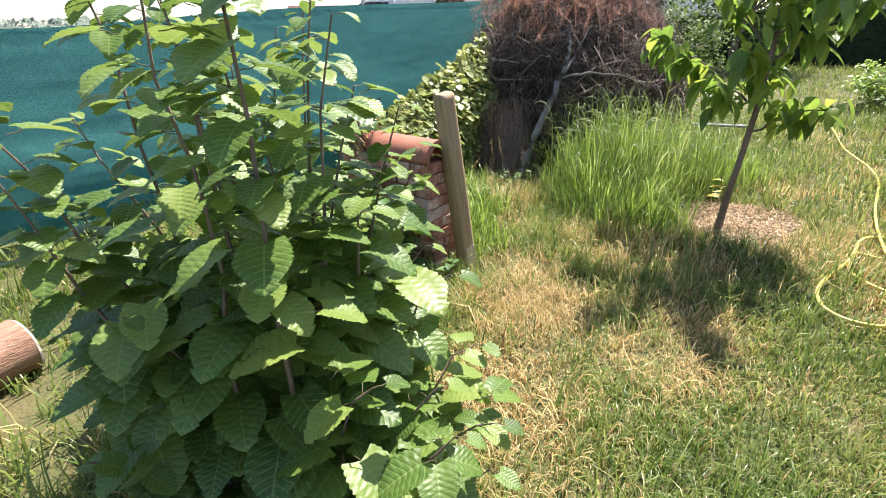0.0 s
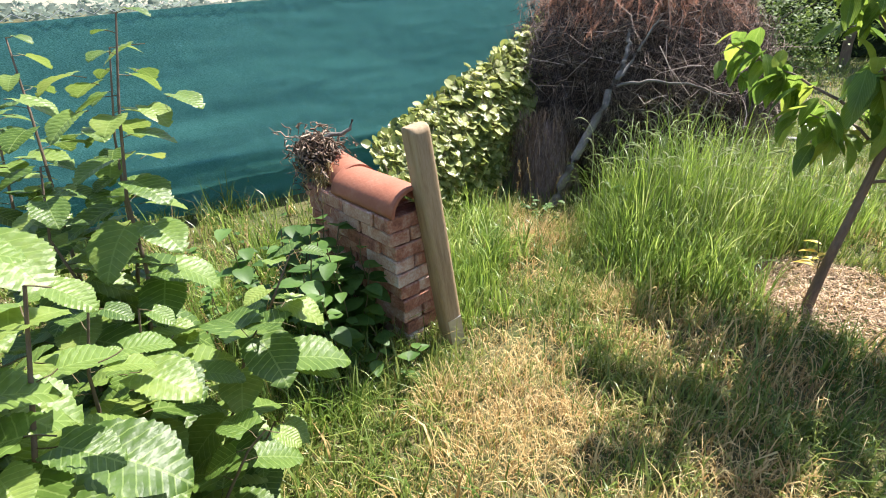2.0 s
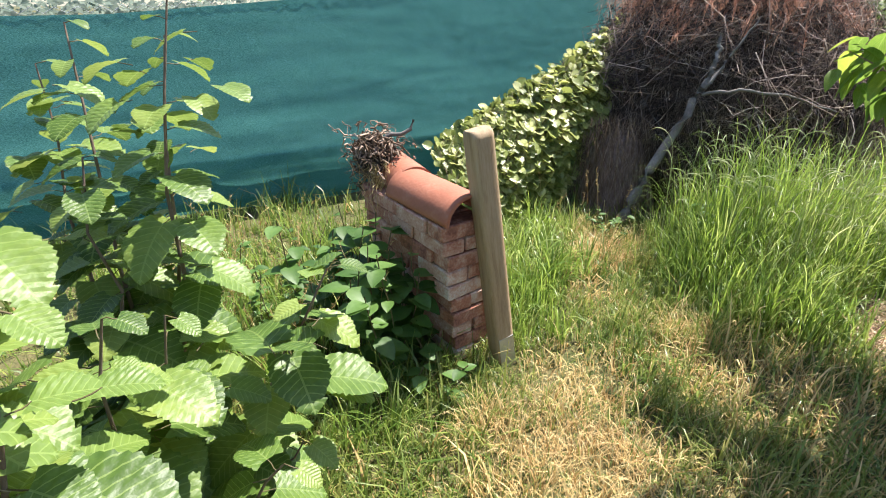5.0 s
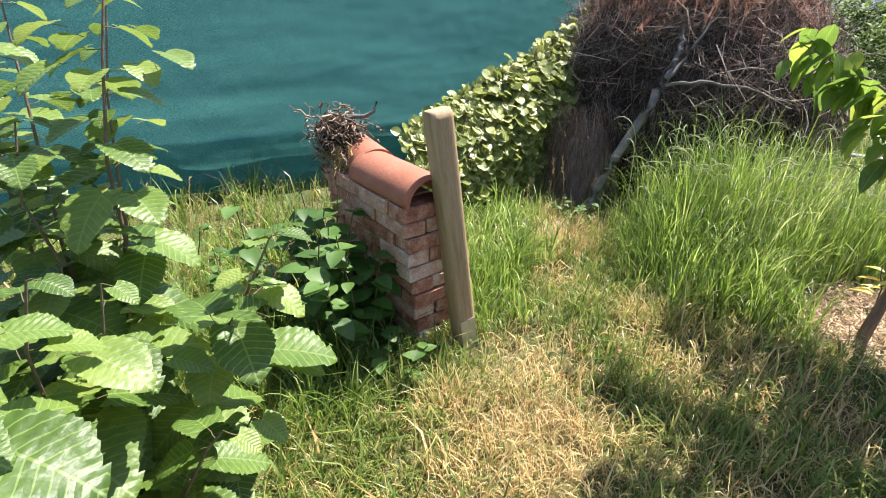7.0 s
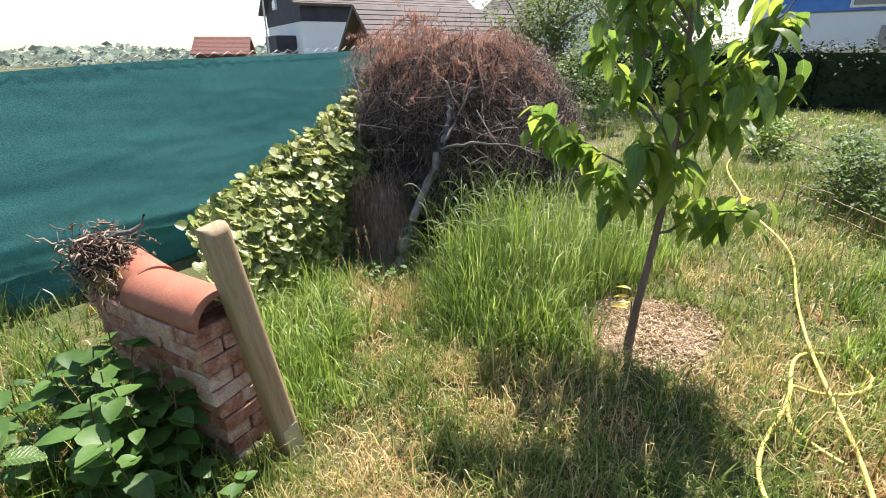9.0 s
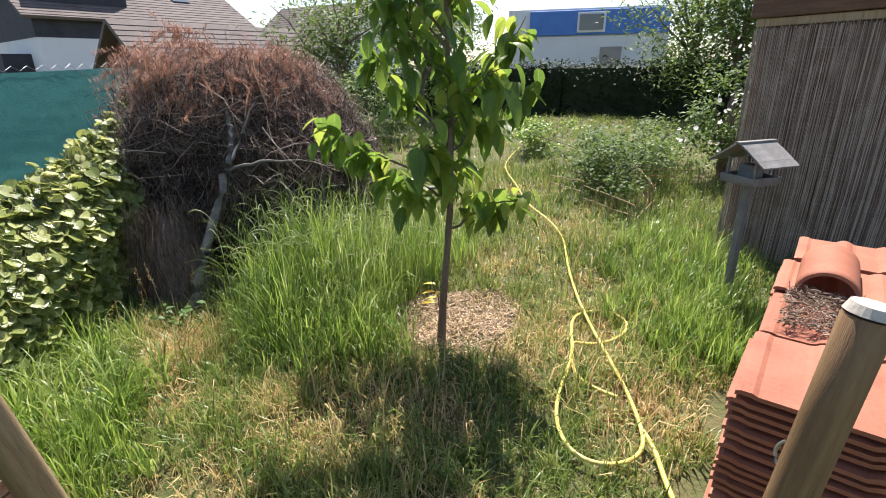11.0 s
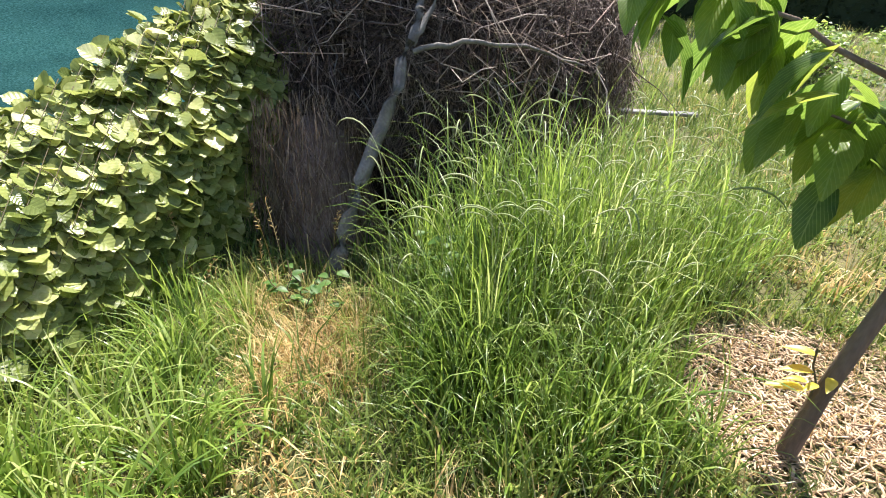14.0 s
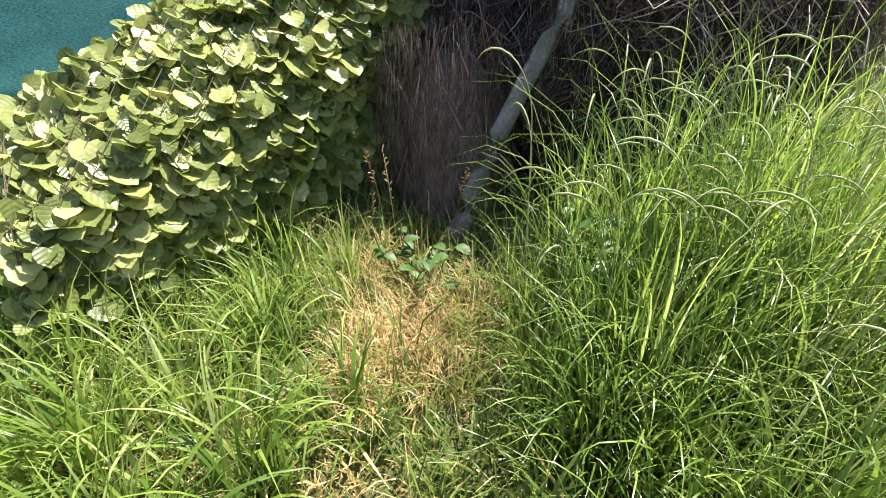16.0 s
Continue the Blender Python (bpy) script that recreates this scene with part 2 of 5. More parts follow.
def mesh_of(name, V, F, mat, smooth=False, uv=None):
    """A mesh from vertex and face arrays (all faces with the same corner count)."""
    V, F = np.asarray(V, np.float32), np.asarray(F, np.int32)
    me = bpy.data.meshes.new(name)
    me.vertices.add(len(V))
    me.vertices.foreach_set("co", V.ravel())
    me.loops.add(F.size)
    me.loops.foreach_set("vertex_index", F.ravel())
    me.polygons.add(len(F))
    me.polygons.foreach_set("loop_start", np.arange(0, F.size, F.shape[1], dtype=np.int32))
    if smooth:
        me.polygons.foreach_set("use_smooth", np.ones(len(F), bool))
    if uv is not None:
        layer = me.uv_layers.new(name="UVMap")
        layer.data.foreach_set("uv", np.asarray(uv, np.float32)[F.ravel()].ravel())
    me.update(calc_edges=True)
    me.materials.append(mat)
    return me


def child(name, data, parent, label="", m=None):
    ob = new(name, data)
    ob.parent = parent
    if m is not None:
        ob.matrix_basis = m
    if label:
        ob["label"] = label
    return ob


def part(name, bm, mat, parent, label="", m=None, smooth=False):
    me = bpy.data.meshes.new(name)
    bm.normal_update()
    if smooth:
        for f in bm.faces:
            f.smooth = True
    bm.to_mesh(me)
    bm.free()
    me.materials.append(mat)
    return child(name, me, parent, label, m)


def thing(name, m, label, category, group="", kind=""):
    ob = new(name)
    ob.empty_display_size = 0.1
    ob.matrix_basis = m
    return tagged(ob, label, category, group, kind)


def solid(name, bm, mat, label, category, kind="", m=None, smooth=False):
    ob = part(name, bm, mat, None, "", m, smooth)
    return tagged(ob, label, category, "", kind)


def box_bm(sx, sy, sz, bevel=0.0, centre=(0, 0, 0), segs=1):
    bm = bmesh.new()
    bmesh.ops.create_cube(bm, size=1, matrix=Matrix.Translation(centre) @ Matrix.Diagonal((sx, sy, sz, 1)))
    if bevel:
        bmesh.ops.bevel(bm, geom=list(bm.edges), offset=bevel, segments=segs, affect="EDGES", profile=0.5)
    return bm


def join_bm(*bms):
    out = bms[0]
    for b in bms[1:]:
        me = bpy.data.meshes.new("join")
        b.to_mesh(me)
        b.free()
        out.from_mesh(me)
        bpy.data.meshes.remove(me)
    return out


def tubes(paths, radii, sides=4):
    """Closed-ended tubes along n paths of k points: vertex and quad arrays."""
    paths = np.asarray(paths, float)
    n, k, _ = paths.shape
    radii = np.broadcast_to(np.asarray(radii, float), (n, k))
    tan = np.gradient(paths, axis=1)
    tan /= np.linalg.norm(tan, axis=2, keepdims=True) + 1e-9
    ref = np.where(np.abs(tan[..., 2:3]) > 0.9, np.array([1.0, 0, 0]), np.array([0, 0, 1.0]))
    a = np.cross(tan, ref)
    a /= np.linalg.norm(a, axis=2, keepdims=True) + 1e-9
    b = np.cross(tan, a)
    th = np.arange(sides) * 2 * np.pi / sides
    ring = a[:, :, None] * np.cos(th)[:, None] + b[:, :, None] * np.sin(th)[:, None]
    V = paths[:, :, None] + ring * radii[:, :, None, None]
    idx = np.arange(n * k * sides).reshape(n, k, sides)
    nxt = np.roll(idx, -1, axis=2)
    F = np.stack([idx[:, :-1], nxt[:, :-1], nxt[:, 1:], idx[:, 1:]], -1).reshape(-1, 4)
    return V.reshape(-1, 3), F


def blades(base, height, width, heading, bend, segs=2, tip=0.12, curl=1.7):
    """Curved, tapering grass blades: vertex and quad arrays."""
    base = np.asarray(base, float)
    n = len(base)
    s = np.linspace(0, 1, segs + 1)[None, :]
    h, w, b = height[:, None], width[:, None], bend[:, None]
    ang = 0.12 * b + b * ((s[:, 1:] + s[:, :-1]) / 2) ** curl
    zero = np.zeros((n, 1))
    out = np.concatenate([zero, np.cumsum(np.sin(ang), 1) * h / segs], 1)
    up = np.concatenate([zero, np.cumsum(np.cos(ang), 1) * h / segs], 1)
    d = np.stack([np.cos(heading), np.sin(heading)], 1)
    side = np.stack([-d[:, 1], d[:, 0]], 1)
    half = w * 0.5 * (1 - (1 - tip) * s ** 1.6)
    C = np.zeros((n, segs + 1, 3))
    C[..., :2] = base[:, None, :2] + d[:, None] * out[..., None]
    C[..., 2] = base[:, None, 2] + up
    S = np.zeros_like(C)
    S[..., :2] = side[:, None] * half[..., None]
    V = np.stack([C - S, C + S], 2)
    idx = np.arange(n * (segs + 1) * 2).reshape(n, segs + 1, 2)
    F = np.stack([idx[:, :-1, 0], idx[:, :-1, 1], idx[:, 1:, 1], idx[:, 1:, 0]], -1).reshape(-1, 4)
    return V.reshape(-1, 3), F


def leaf_grid(length, width, nx=4, ny=6, shape=1.0, fold=0.25, droop=0.3, ripple=0.0, teeth=0.0, blunt=0.75):
    """One leaf along +y, stalk end at the origin, face up: vertices, quads, uv."""
    V, UV = [], []
    for j in range(ny + 1):
        v = j / ny
        prof = (math.sin(math.pi * min(1, v ** blunt * 0.97 + 0.015))) ** shape
        for i in range(nx + 1):
            u = i / nx * 2 - 1
            edge = 1 + (teeth * (1 if j % 2 else -1) if abs(u) > 0.99 else 0)
            x = u * width / 2 * prof * edge
            y = v * length
            z = abs(u) * fold * width / 2 * prof - droop * length * v * v + ripple * math.cos(v * 7 * math.pi - abs(u) * 3) * prof * length
            V.append((x, y - 0.1 * length * abs(u) * prof * 0, z))
            UV.append((0.5 + u / 2 * prof, v))
    F = [[j * (nx + 1) + i, j * (nx + 1) + i + 1, (j + 1) * (nx + 1) + i + 1, (j + 1) * (nx + 1) + i] for j in range(ny) for i in range(nx)]
    return np.array(V), np.array(F), np.array(UV)


def scatter(V, F, mats):
    """Copies of a small mesh at n 4x4 matrices, as one pair of arrays."""
    M = np.asarray(mats)
    n = len(M)
    W = np.einsum("nij,kj->nki", M[:, :3, :3], V) + M[:, None, :3, 3]
    G = F[None] + (np.arange(n) * len(V))[:, None, None]
    return W.reshape(-1, 3), G.reshape(-1, F.shape[1])


def turn(pos, forward, up, size=1.0):
    """The 4x4 of a leaf: +y along forward, +z near up."""
    f = Vector(forward).normalized()
    x = f.cross(Vector(up))
    if x.length < 1e-4:
        x = f.cross(Vector((1, 0, 0)))
    x.normalize()
    z = x.cross(f)
    return Matrix(((x.x * size, f.x * size, z.x * size, pos[0]), (x.y * size, f.y * size, z.y * size, pos[1]), (x.z * size, f.z * size, z.z * size, pos[2]), (0, 0, 0, 1)))


def bent(a, b, k=6, sag=0.0, wob=0.02):
    """A path of k points from a to b, with a little wander."""
    a, b = np.asarray(a, float), np.asarray(b, float)
    s = np.linspace(0, 1, k)[:, None]
    p = a + (b - a) * s
    p[:, 2] -= sag * 4 * (s[:, 0] - s[:, 0] ** 2)
    p[1:-1] += rng.normal(0, wob, (k - 2, 3))
    return p


def pnoise(x, y, scale, seed=0.0):
    return np.array([noise.noise((a * scale + seed, b * scale - seed, seed)) for a, b in zip(x, y)])

# ---- the plan ----
TREE = (2.02, 3.33)
MULCH = (2.22, 3.5, 0.44)
HEAP = (1.5, 5.92)
FENCE_DIR = Vector((0.72, 0.69, 0)).normalized()
FENCE_AT = Vector((-2.11, 4.09, 0))


def heap_surface(th, z):
    """Radius of the heap's plan at angle th and height z (0 to 1.75)."""
    k = max(0.0, 1 - (z / 1.9) ** 1.8)
    rx, ry = 1.17, 1.15
    r = 1 / math.sqrt((math.cos(th) / rx) ** 2 + (math.sin(th) / ry) ** 2)
    return r * k ** 0.5 * (0.86 + 0.14 * min(1, z / 0.8)) * (1 + 0.22 * noise.noise((math.cos(th) * 2.6, math.sin(th) * 2.6, z * 2.0)))


# ---- ground ----
bm = bmesh.new()
rings = [0.0, 0.5, 1, 1.5, 2, 2.6, 3.3, 4.2, 5.4, 7, 9, 12, 17, 25, 40, 80, 160, 400, 1200]
seg = 48
prev = None
for r in rings:
    if r == 0:
        prev = [bm.verts.new((1, 3, 0))]
        continue
    row = []
    for s in range(seg):
        a = s * 2 * math.pi / seg
        x, y = 1 + r * math.cos(a), 3 + r * math.sin(a)
        row.append(bm.verts.new((x, y, 0.012 * noise.noise((x * 1.3, y * 1.3, 0)))))
    for s in range(seg):
        if len(prev) == 1:
            bm.faces.new((prev[0], row[s], row[(s + 1) % seg]))
        else:
            bm.faces.new((prev[s], row[s], row[(s + 1) % seg], prev[(s + 1) % seg]))
    prev = row
solid("ground", bm, SOIL, "grassy garden ground with dry bare patches", "ground", "structure", smooth=True)


# ---- grass ----
DRY = [(0.6, 4.0, 0.2), (0.52, 3.5, 0.16), (0.42, 2.25, 0.42), (0.95, 1.75, 0.35), (1.35, 2.95, 0.25), (2.75, 2.75, 0.4), (3.0, 2.2, 0.4), (0.2, 1.6, 0.5), (0.5, 2.75, 0.3), (2.3, 2.9, 0.3), (5.0, 4.8, 0.35), (3.2, 4.0, 0.5), (3.2, 3.3, 0.45), (4.2, 4.6, 0.5), (1.6, 2.75, 0.35), (1.25, 2.1, 0.3), (2.5, 2.2, 0.4), (4.8, 6.0, 0.6), (3.3, 2.9, 0.4), (1.0, 2.95, 0.25)]
SOLID = [(-0.28, 3.0, 0.3), (2.3, 1.55, 0.3), (2.9, 1.75, 0.35), (3.4, 1.9, 0.3)]


def dryness(x, y):
    d = np.zeros(len(x))
    for cx, cy, r in DRY:
        d = np.maximum(d, np.exp(-((x - cx) ** 2 + (y - cy) ** 2) / (r * r)))
    return d * 0.95 + 0.45 * pnoise(x, y, 1.8, 3.1) + 0.25 * pnoise(x, y, 6.0, 5.3) - 0.12


def free_spots(x, y):
    ok = ((x - MULCH[0]) ** 2 + (y - MULCH[1]) ** 2) > (MULCH[2] * (0.9 + 0.35 * rng.random(len(x)))) ** 2
    ok &= ((x - HEAP[0]) / 1.05) ** 2 + ((y - HEAP[1]) / 1.0) ** 2 > 1
    for cx, cy, r in SOLID:
        ok &= (x - cx) ** 2 + (y - cy) ** 2 > r * r
    ok &= ~((x > 4.95) & (x < 7.6) & (y < 3.4) & (y > -1.2))
    return ok


def lawn(n, centre, spread, hmin, hmax, dry_share):
    m = n // 9
    of = rng.integers(0, m, n)
    a = rng.random(m) * 2 * np.pi
    r = spread * np.sqrt(rng.random(m))
    x, y = (centre[0] + r * np.cos(a))[of] + rng.normal(0, 0.03, n), (centre[1] + r * np.sin(a))[of] + rng.normal(0, 0.03, n)
    lush = rng.uniform(0.6, 1.35, m)[of]
    ok = free_spots(x, y)
    x, y, lush = x[ok], y[ok], lush[ok]
    d = dryness(x, y) + 0.5 * (1 - lush)
    is_dry = rng.random(len(x)) < np.clip(d * dry_share, 0.04, 0.92)
    h = hmin + (hmax - hmin) * rng.random(len(x)) ** 2.2 * (0.75 + 0.7 * np.clip(0.5 + pnoise(x, y, 1.1, 7.7), 0, 1))
    h = np.where(d > 0.5, h * 0.75, h) * lush
    return x, y, h, is_dry


def grass_objects(sets, name, segs, wmin, wmax, label):
    X, Y, H, D = (np.concatenate([s[k] for s in sets]) for k in range(4))
    for dry in (False, True):
        m = D == dry
        n = int(m.sum())
        base = np.stack([X[m], Y[m], np.full(n, -0.008)], 1)
        bend = rng.random(n) ** 0.7 * (2.5 if dry else 2.1) + 0.15
        V, F = blades(base, H[m], wmin + (wmax - wmin) * rng.random(n), rng.random(n) * 6.283, bend, segs)
        ob = new(("dry_" if dry else "") + name, mesh_of(name, V, F, STRAW if dry else GRASS))
        tagged(ob, ("bleached straw-coloured dry grass among the green" if dry else label), "grass", "", "stuff")


near = [lawn(98000, (0.9, 2.4), 2.3, 0.025, 0.17, 1.25), lawn(34000, (0.3, 1.2), 1.6, 0.025, 0.15, 1.25)]
grass_objects(near, "short_grass", 3, 0.0018, 0.0075, "short rough lawn grass, green and yellowing")
far = [lawn(60000, (3.7, 4.7), 3.6, 0.06, 0.22, 0.6), lawn(52000, (7.5, 9), 6.8, 0.08, 0.28, 0.4), lawn(14000, (-2.2, 2.2), 2.4, 0.08, 0.3, 0.5), lawn(26000, (1.0, 1.0), 6.5, 0.06, 0.2, 0.6)]
grass_objects(far, "meadow_grass", 2, 0.005, 0.012, "longer unmown grass further into the garden")


def clump(n, cx, cy, rx, ry, hmin, hmax, heading=None, width=(0.005, 0.012), bend=(0.35, 2.2), segs=6, curl=1.7):
    m = max(3, n // 22)
    of = rng.integers(0, m, n)
    a, r = rng.random(m)[of] * 2 * np.pi, np.sqrt(rng.random(m))[of]
    dx, dy = rng.normal(0, 0.028, n), rng.normal(0, 0.028, n)
    x, y = cx + rx * r * np.cos(a) + dx, cy + ry * r * np.sin(a) + dy
    splay = np.arctan2(dy, dx) + rng.normal(0, 0.7, n)
    vigour = rng.uniform(0.72, 1.15, m)[of]
    ok = ((x - MULCH[0]) ** 2 + (y - MULCH[1]) ** 2) > 0.16
    x, y = x[ok], y[ok]
    n = len(x)
    h = (hmin + (hmax - hmin) * rng.random(n) ** 1.4) * (1.05 - 0.35 * r[ok]) * vigour[ok]
    hd = splay[ok] if heading is None else heading + rng.normal(0, 0.9, n)
    return blades(np.stack([x, y, np.full(n, -0.01)], 1), h, width[0] + (width[1] - width[0]) * rng.random(n), hd, bend[0] + (bend[1] - bend[0]) * rng.random(n) ** 1.3, segs, 0.05, curl)


def stack_up(pairs):
    V, F, k = [], [], 0
    for v, f in pairs:
        V.append(v)
        F.append(f + k)
        k += len(v)
    return np.concatenate(V), np.concatenate(F)


BOLD = dict(width=(0.004, 0.0115), bend=(0.4, 3.0), segs=8, curl=3.6)
tall = [clump(1450, 1.52, 4.13, 0.46, 0.46, 0.45, 1.15, **BOLD), clump(1250, 1.95, 4.25, 0.55, 0.5, 0.4, 1.1, **BOLD), clump(800, 1.25, 3.7, 0.36, 0.33, 0.2, 0.6, **BOLD),
        clump(800, 1.55, 3.55, 0.4, 0.3, 0.2, 0.6, **BOLD), clump(160, 1.45, 4.55, 0.35, 0.2, 0.4, 0.95, **BOLD), clump(400, 2.55, 4.5, 0.45, 0.5, 0.3, 0.75, **BOLD), clump(300, 2.2, 5.0, 0.5, 0.3, 0.4, 0.9, **BOLD),
        clump(1500, 1.5, 4.0, 0.75, 0.6, 0.2, 0.6, width=(0.003, 0.006))]
V, F = stack_up(tall)
tagged(new("tall_grass", mesh_of("tall_grass", V, F, TALL)), "tall lush green grass with drooping blades before the heap", "grass", "", "stuff")
# stalks with pale nodding heads among the tall grass
n = 240
a, r = rng.random(n) * 6.283, np.sqrt(rng.random(n))
g, L = rng.random(n) * 6.283, rng.uniform(0.5, 0.98, n)
u = np.concatenate([np.linspace(0, 0.6, 5), np.linspace(0.64, 1, 12)])
lean = 0.08 + 2.3 * np.clip((u - 0.68) / 0.32, 0, 1) ** 1.6
rise = np.concatenate([[0], np.cumsum(np.cos(lean[1:]) * np.diff(u))])
out = np.concatenate([[0], np.cumsum(np.sin(lean[1:]) * np.diff(u))])
P = np.stack([(1.7 + 0.75 * r * np.cos(a))[:, None] + (L * np.cos(g))[:, None] * out, (4.15 + 0.55 * r * np.sin(a))[:, None] + (L * np.sin(g))[:, None] * out, L[:, None] * rise], 2)
V, F = tubes(P, np.where(u < 0.82, 0.0013, 0.003 * np.sin(np.clip((u - 0.78) / 0.23, 0.08, 0.95) * math.pi))[None] * rng.uniform(0.7, 1.1, n)[:, None], 4)
tagged(new("nodding_grass_heads", mesh_of("nodding_grass_heads", V, F, SEEDHEAD)), "pale nodding seed heads above the tall grass", "grass", "", "stuff")
mid = [clump(1100, -0.1, 3.65, 0.5, 0.6, 0.15, 0.5, **BOLD), clump(600, 0.22, 3.15, 0.22, 0.3, 0.12, 0.4, **BOLD), clump(500, 0.1, 4.25, 0.35, 0.3, 0.2, 0.5), clump(500, -0.55, 3.9, 0.3, 0.3, 0.2, 0.5),
       clump(1600, 3.55, 2.7, 0.6, 0.45, 0.15, 0.45), clump(1300, 3.3, 2.35, 0.5, 0.4, 0.12, 0.4), clump(900, 4.5, 3.4, 0.5, 0.6, 0.2, 0.5), clump(700, 4.0, 3.3, 0.4, 0.4, 0.15, 0.4),
       clump(500, 2.6, 1.1, 0.6, 0.25, 0.12, 0.4), clump(600, 3.2, 1.3, 0.6, 0.3, 0.15, 0.5), clump(500, -0.45, 2.35, 0.4, 0.25, 0.1, 0.35), clump(400, -0.9, 2.4, 0.5, 0.5, 0.2, 0.6), clump(900, -1.5, 3.0, 0.8, 0.8, 0.2, 0.6), clump(800, -0.85, 2.75, 0.4, 0.5, 0.2, 0.55)]
mid += [clump(260, 0.15, 3.55, 0.45, 0.4, 0.3, 0.62, width=(0.007, 0.015), bend=(1.0, 3.0), segs=8, curl=2.2), clump(420, 1.6, 3.75, 0.6, 0.45, 0.35, 0.8, width=(0.007, 0.014), bend=(0.9, 3.2), segs=8, curl=2.4),
        clump(260, 1.65, 4.4, 0.55, 0.3, 0.7, 1.15, width=(0.006, 0.012), bend=(0.6, 3.0), segs=9, curl=4.0)]
V, F = stack_up(mid)
tagged(new("long_grass", mesh_of("long_grass", V, F, TALL)), "long green grass tufts left unmown along the edges", "grass", "", "stuff")
hay = [clump(1000, 0.6, 3.98, 0.2, 0.22, 0.1, 0.3, bend=(1.3, 2.4), width=(0.002, 0.004)), clump(900, 0.42, 2.3, 0.35, 0.3, 0.1, 0.26, bend=(1.2, 2.4), width=(0.002, 0.004)),
       clump(500, 0.62, 4.25, 0.25, 0.2, 0.1, 0.3, bend=(1.0, 2.2), width=(0.002, 0.004)), clump(400, 1.0, 3.3, 0.25, 0.12, 0.1, 0.25, bend=(1.2, 2.4), width=(0.002, 0.004))]
ms = rng.random(500) * 6.283
mr = MULCH[2] * np.sqrt(rng.random(500)) * 1.15
hay.append(blades(np.stack([MULCH[0] + mr * np.cos(ms), MULCH[1] + mr * np.sin(ms), np.full(500, 0.005)], 1), rng.uniform(0.05, 0.14, 500), rng.uniform(0.002, 0.004, 500), rng.random(500) * 6.283, rng.uniform(1.2, 2.4, 500), 6, 0.05))
V, F = stack_up(hay)
tagged(new("straw_tufts", mesh_of("straw_tufts", V, F, STRAW)), "flattened tufts of dead straw-coloured grass", "dry grass", "", "stuff")


# ---- seed heads ----
def seed_heads(n, cx, cy, rx, ry, h, name, label):
    st, V2 = [], []
    lv, lf, _ = leaf_grid(0.014, 0.004, 1, 2, droop=0.1)
    mats = []
    for k in range(n):
        x, y = cx + rng.uniform(-rx, rx), cy + rng.uniform(-ry, ry)
        a, hh = rng.uniform(0, 6.28), h * rng.uniform(0.6, 1.1)
        lean = rng.uniform(0.08, 0.35)
        s = np.linspace(0, 1, 7)
        p = np.stack([x + math.cos(a) * lean * hh * s ** 2, y + math.sin(a) * lean * hh * s ** 2, -0.01 + hh * (s - 0.12 * s ** 3)], 1)
        st.append(p)
        for j in range(16):
            q = p[4] + (p[6] - p[4]) * (j / 15)
            d = Vector((rng.normal(), rng.normal(), 0.8)).normalized()
            mats.append(np.array(turn(q, d, (d.y, -d.x, 0.3), rng.uniform(0.8, 1.6))))
    V, F = tubes(np.array(st), 0.0009, 3)
    W, G = scatter(lv, lf, mats)
    V, F = stack_up([(V, F), (W, G)])
    tagged(new(name, mesh_of(name, V, F, STRAW)), label, "grass", "", "stuff")


seed_heads(70, -0.85, 2.55, 0.45, 0.5, 0.72, "grass_seed_heads", "thin grass stalks with feathery seed heads by the bricks")
seed_heads(16, 2.15, 1.25, 0.35, 0.2, 0.5, "grass_seed_heads", "thin grass stalks with seed heads beside the tiles")
seed_heads(7, 0.35, 4.35, 0.4, 0.25, 0.5, "grass_seed_heads", "thin grass stalks with seed heads before the heap")

# ---- net fence ----
fence = thing("net_fence", pose(0, 0, 0), "wire fence hung with dark green shade netting", "fence", kind="structure")
side = Vector((-FENCE_DIR.y, FENCE_DIR.x, 0))
cols, rowsn = 430, 64
V = []
for i in range(cols + 1):
    s = -9 + 14.2 * i / cols
    for j in range(rowsn + 1):
        v = j / rowsn
        z = 0.03 + (1.45 + 0.05 * min(4.5, max(-0.6, s)) + 0.02 * math.sin(s * 1.3)) * v - 0.05 * (1 - v) * math.sin(s * 2.1)
        rip = 0.022 * noise.noise((s * 0.9, z * 2.6, 2)) * (1.15 - v) + 0.03 * noise.noise((s * 0.45, z * 6, 5)) * (1 - v) ** 1.6 + 0.0025 * noise.noise((s * 3.0, z * 16, 8)) + 0.05 * max(0, 0.25 - v) * math.sin(z * 40 + s * 2) + 0.0022 * noise.noise((s * 2.2 + z * 3, z * 24 - s * 2, 11)) * (1.2 - v) + 0.003 * noise.noise((s * 14, z * 9, 4))
        p = FENCE_AT + FENCE_DIR * s + side * (rip + 0.02)
        V.append((p.x, p.y, z))
F = [[i * (rowsn + 1) + j, (i + 1) * (rowsn + 1) + j, (i + 1) * (rowsn + 1) + j + 1, i * (rowsn + 1) + j + 1] for i in range(cols) for j in range(rowsn)]
child("net", mesh_of("net", V, F, NET, True), fence, "dark green woven shade net, wrinkled near the ground")
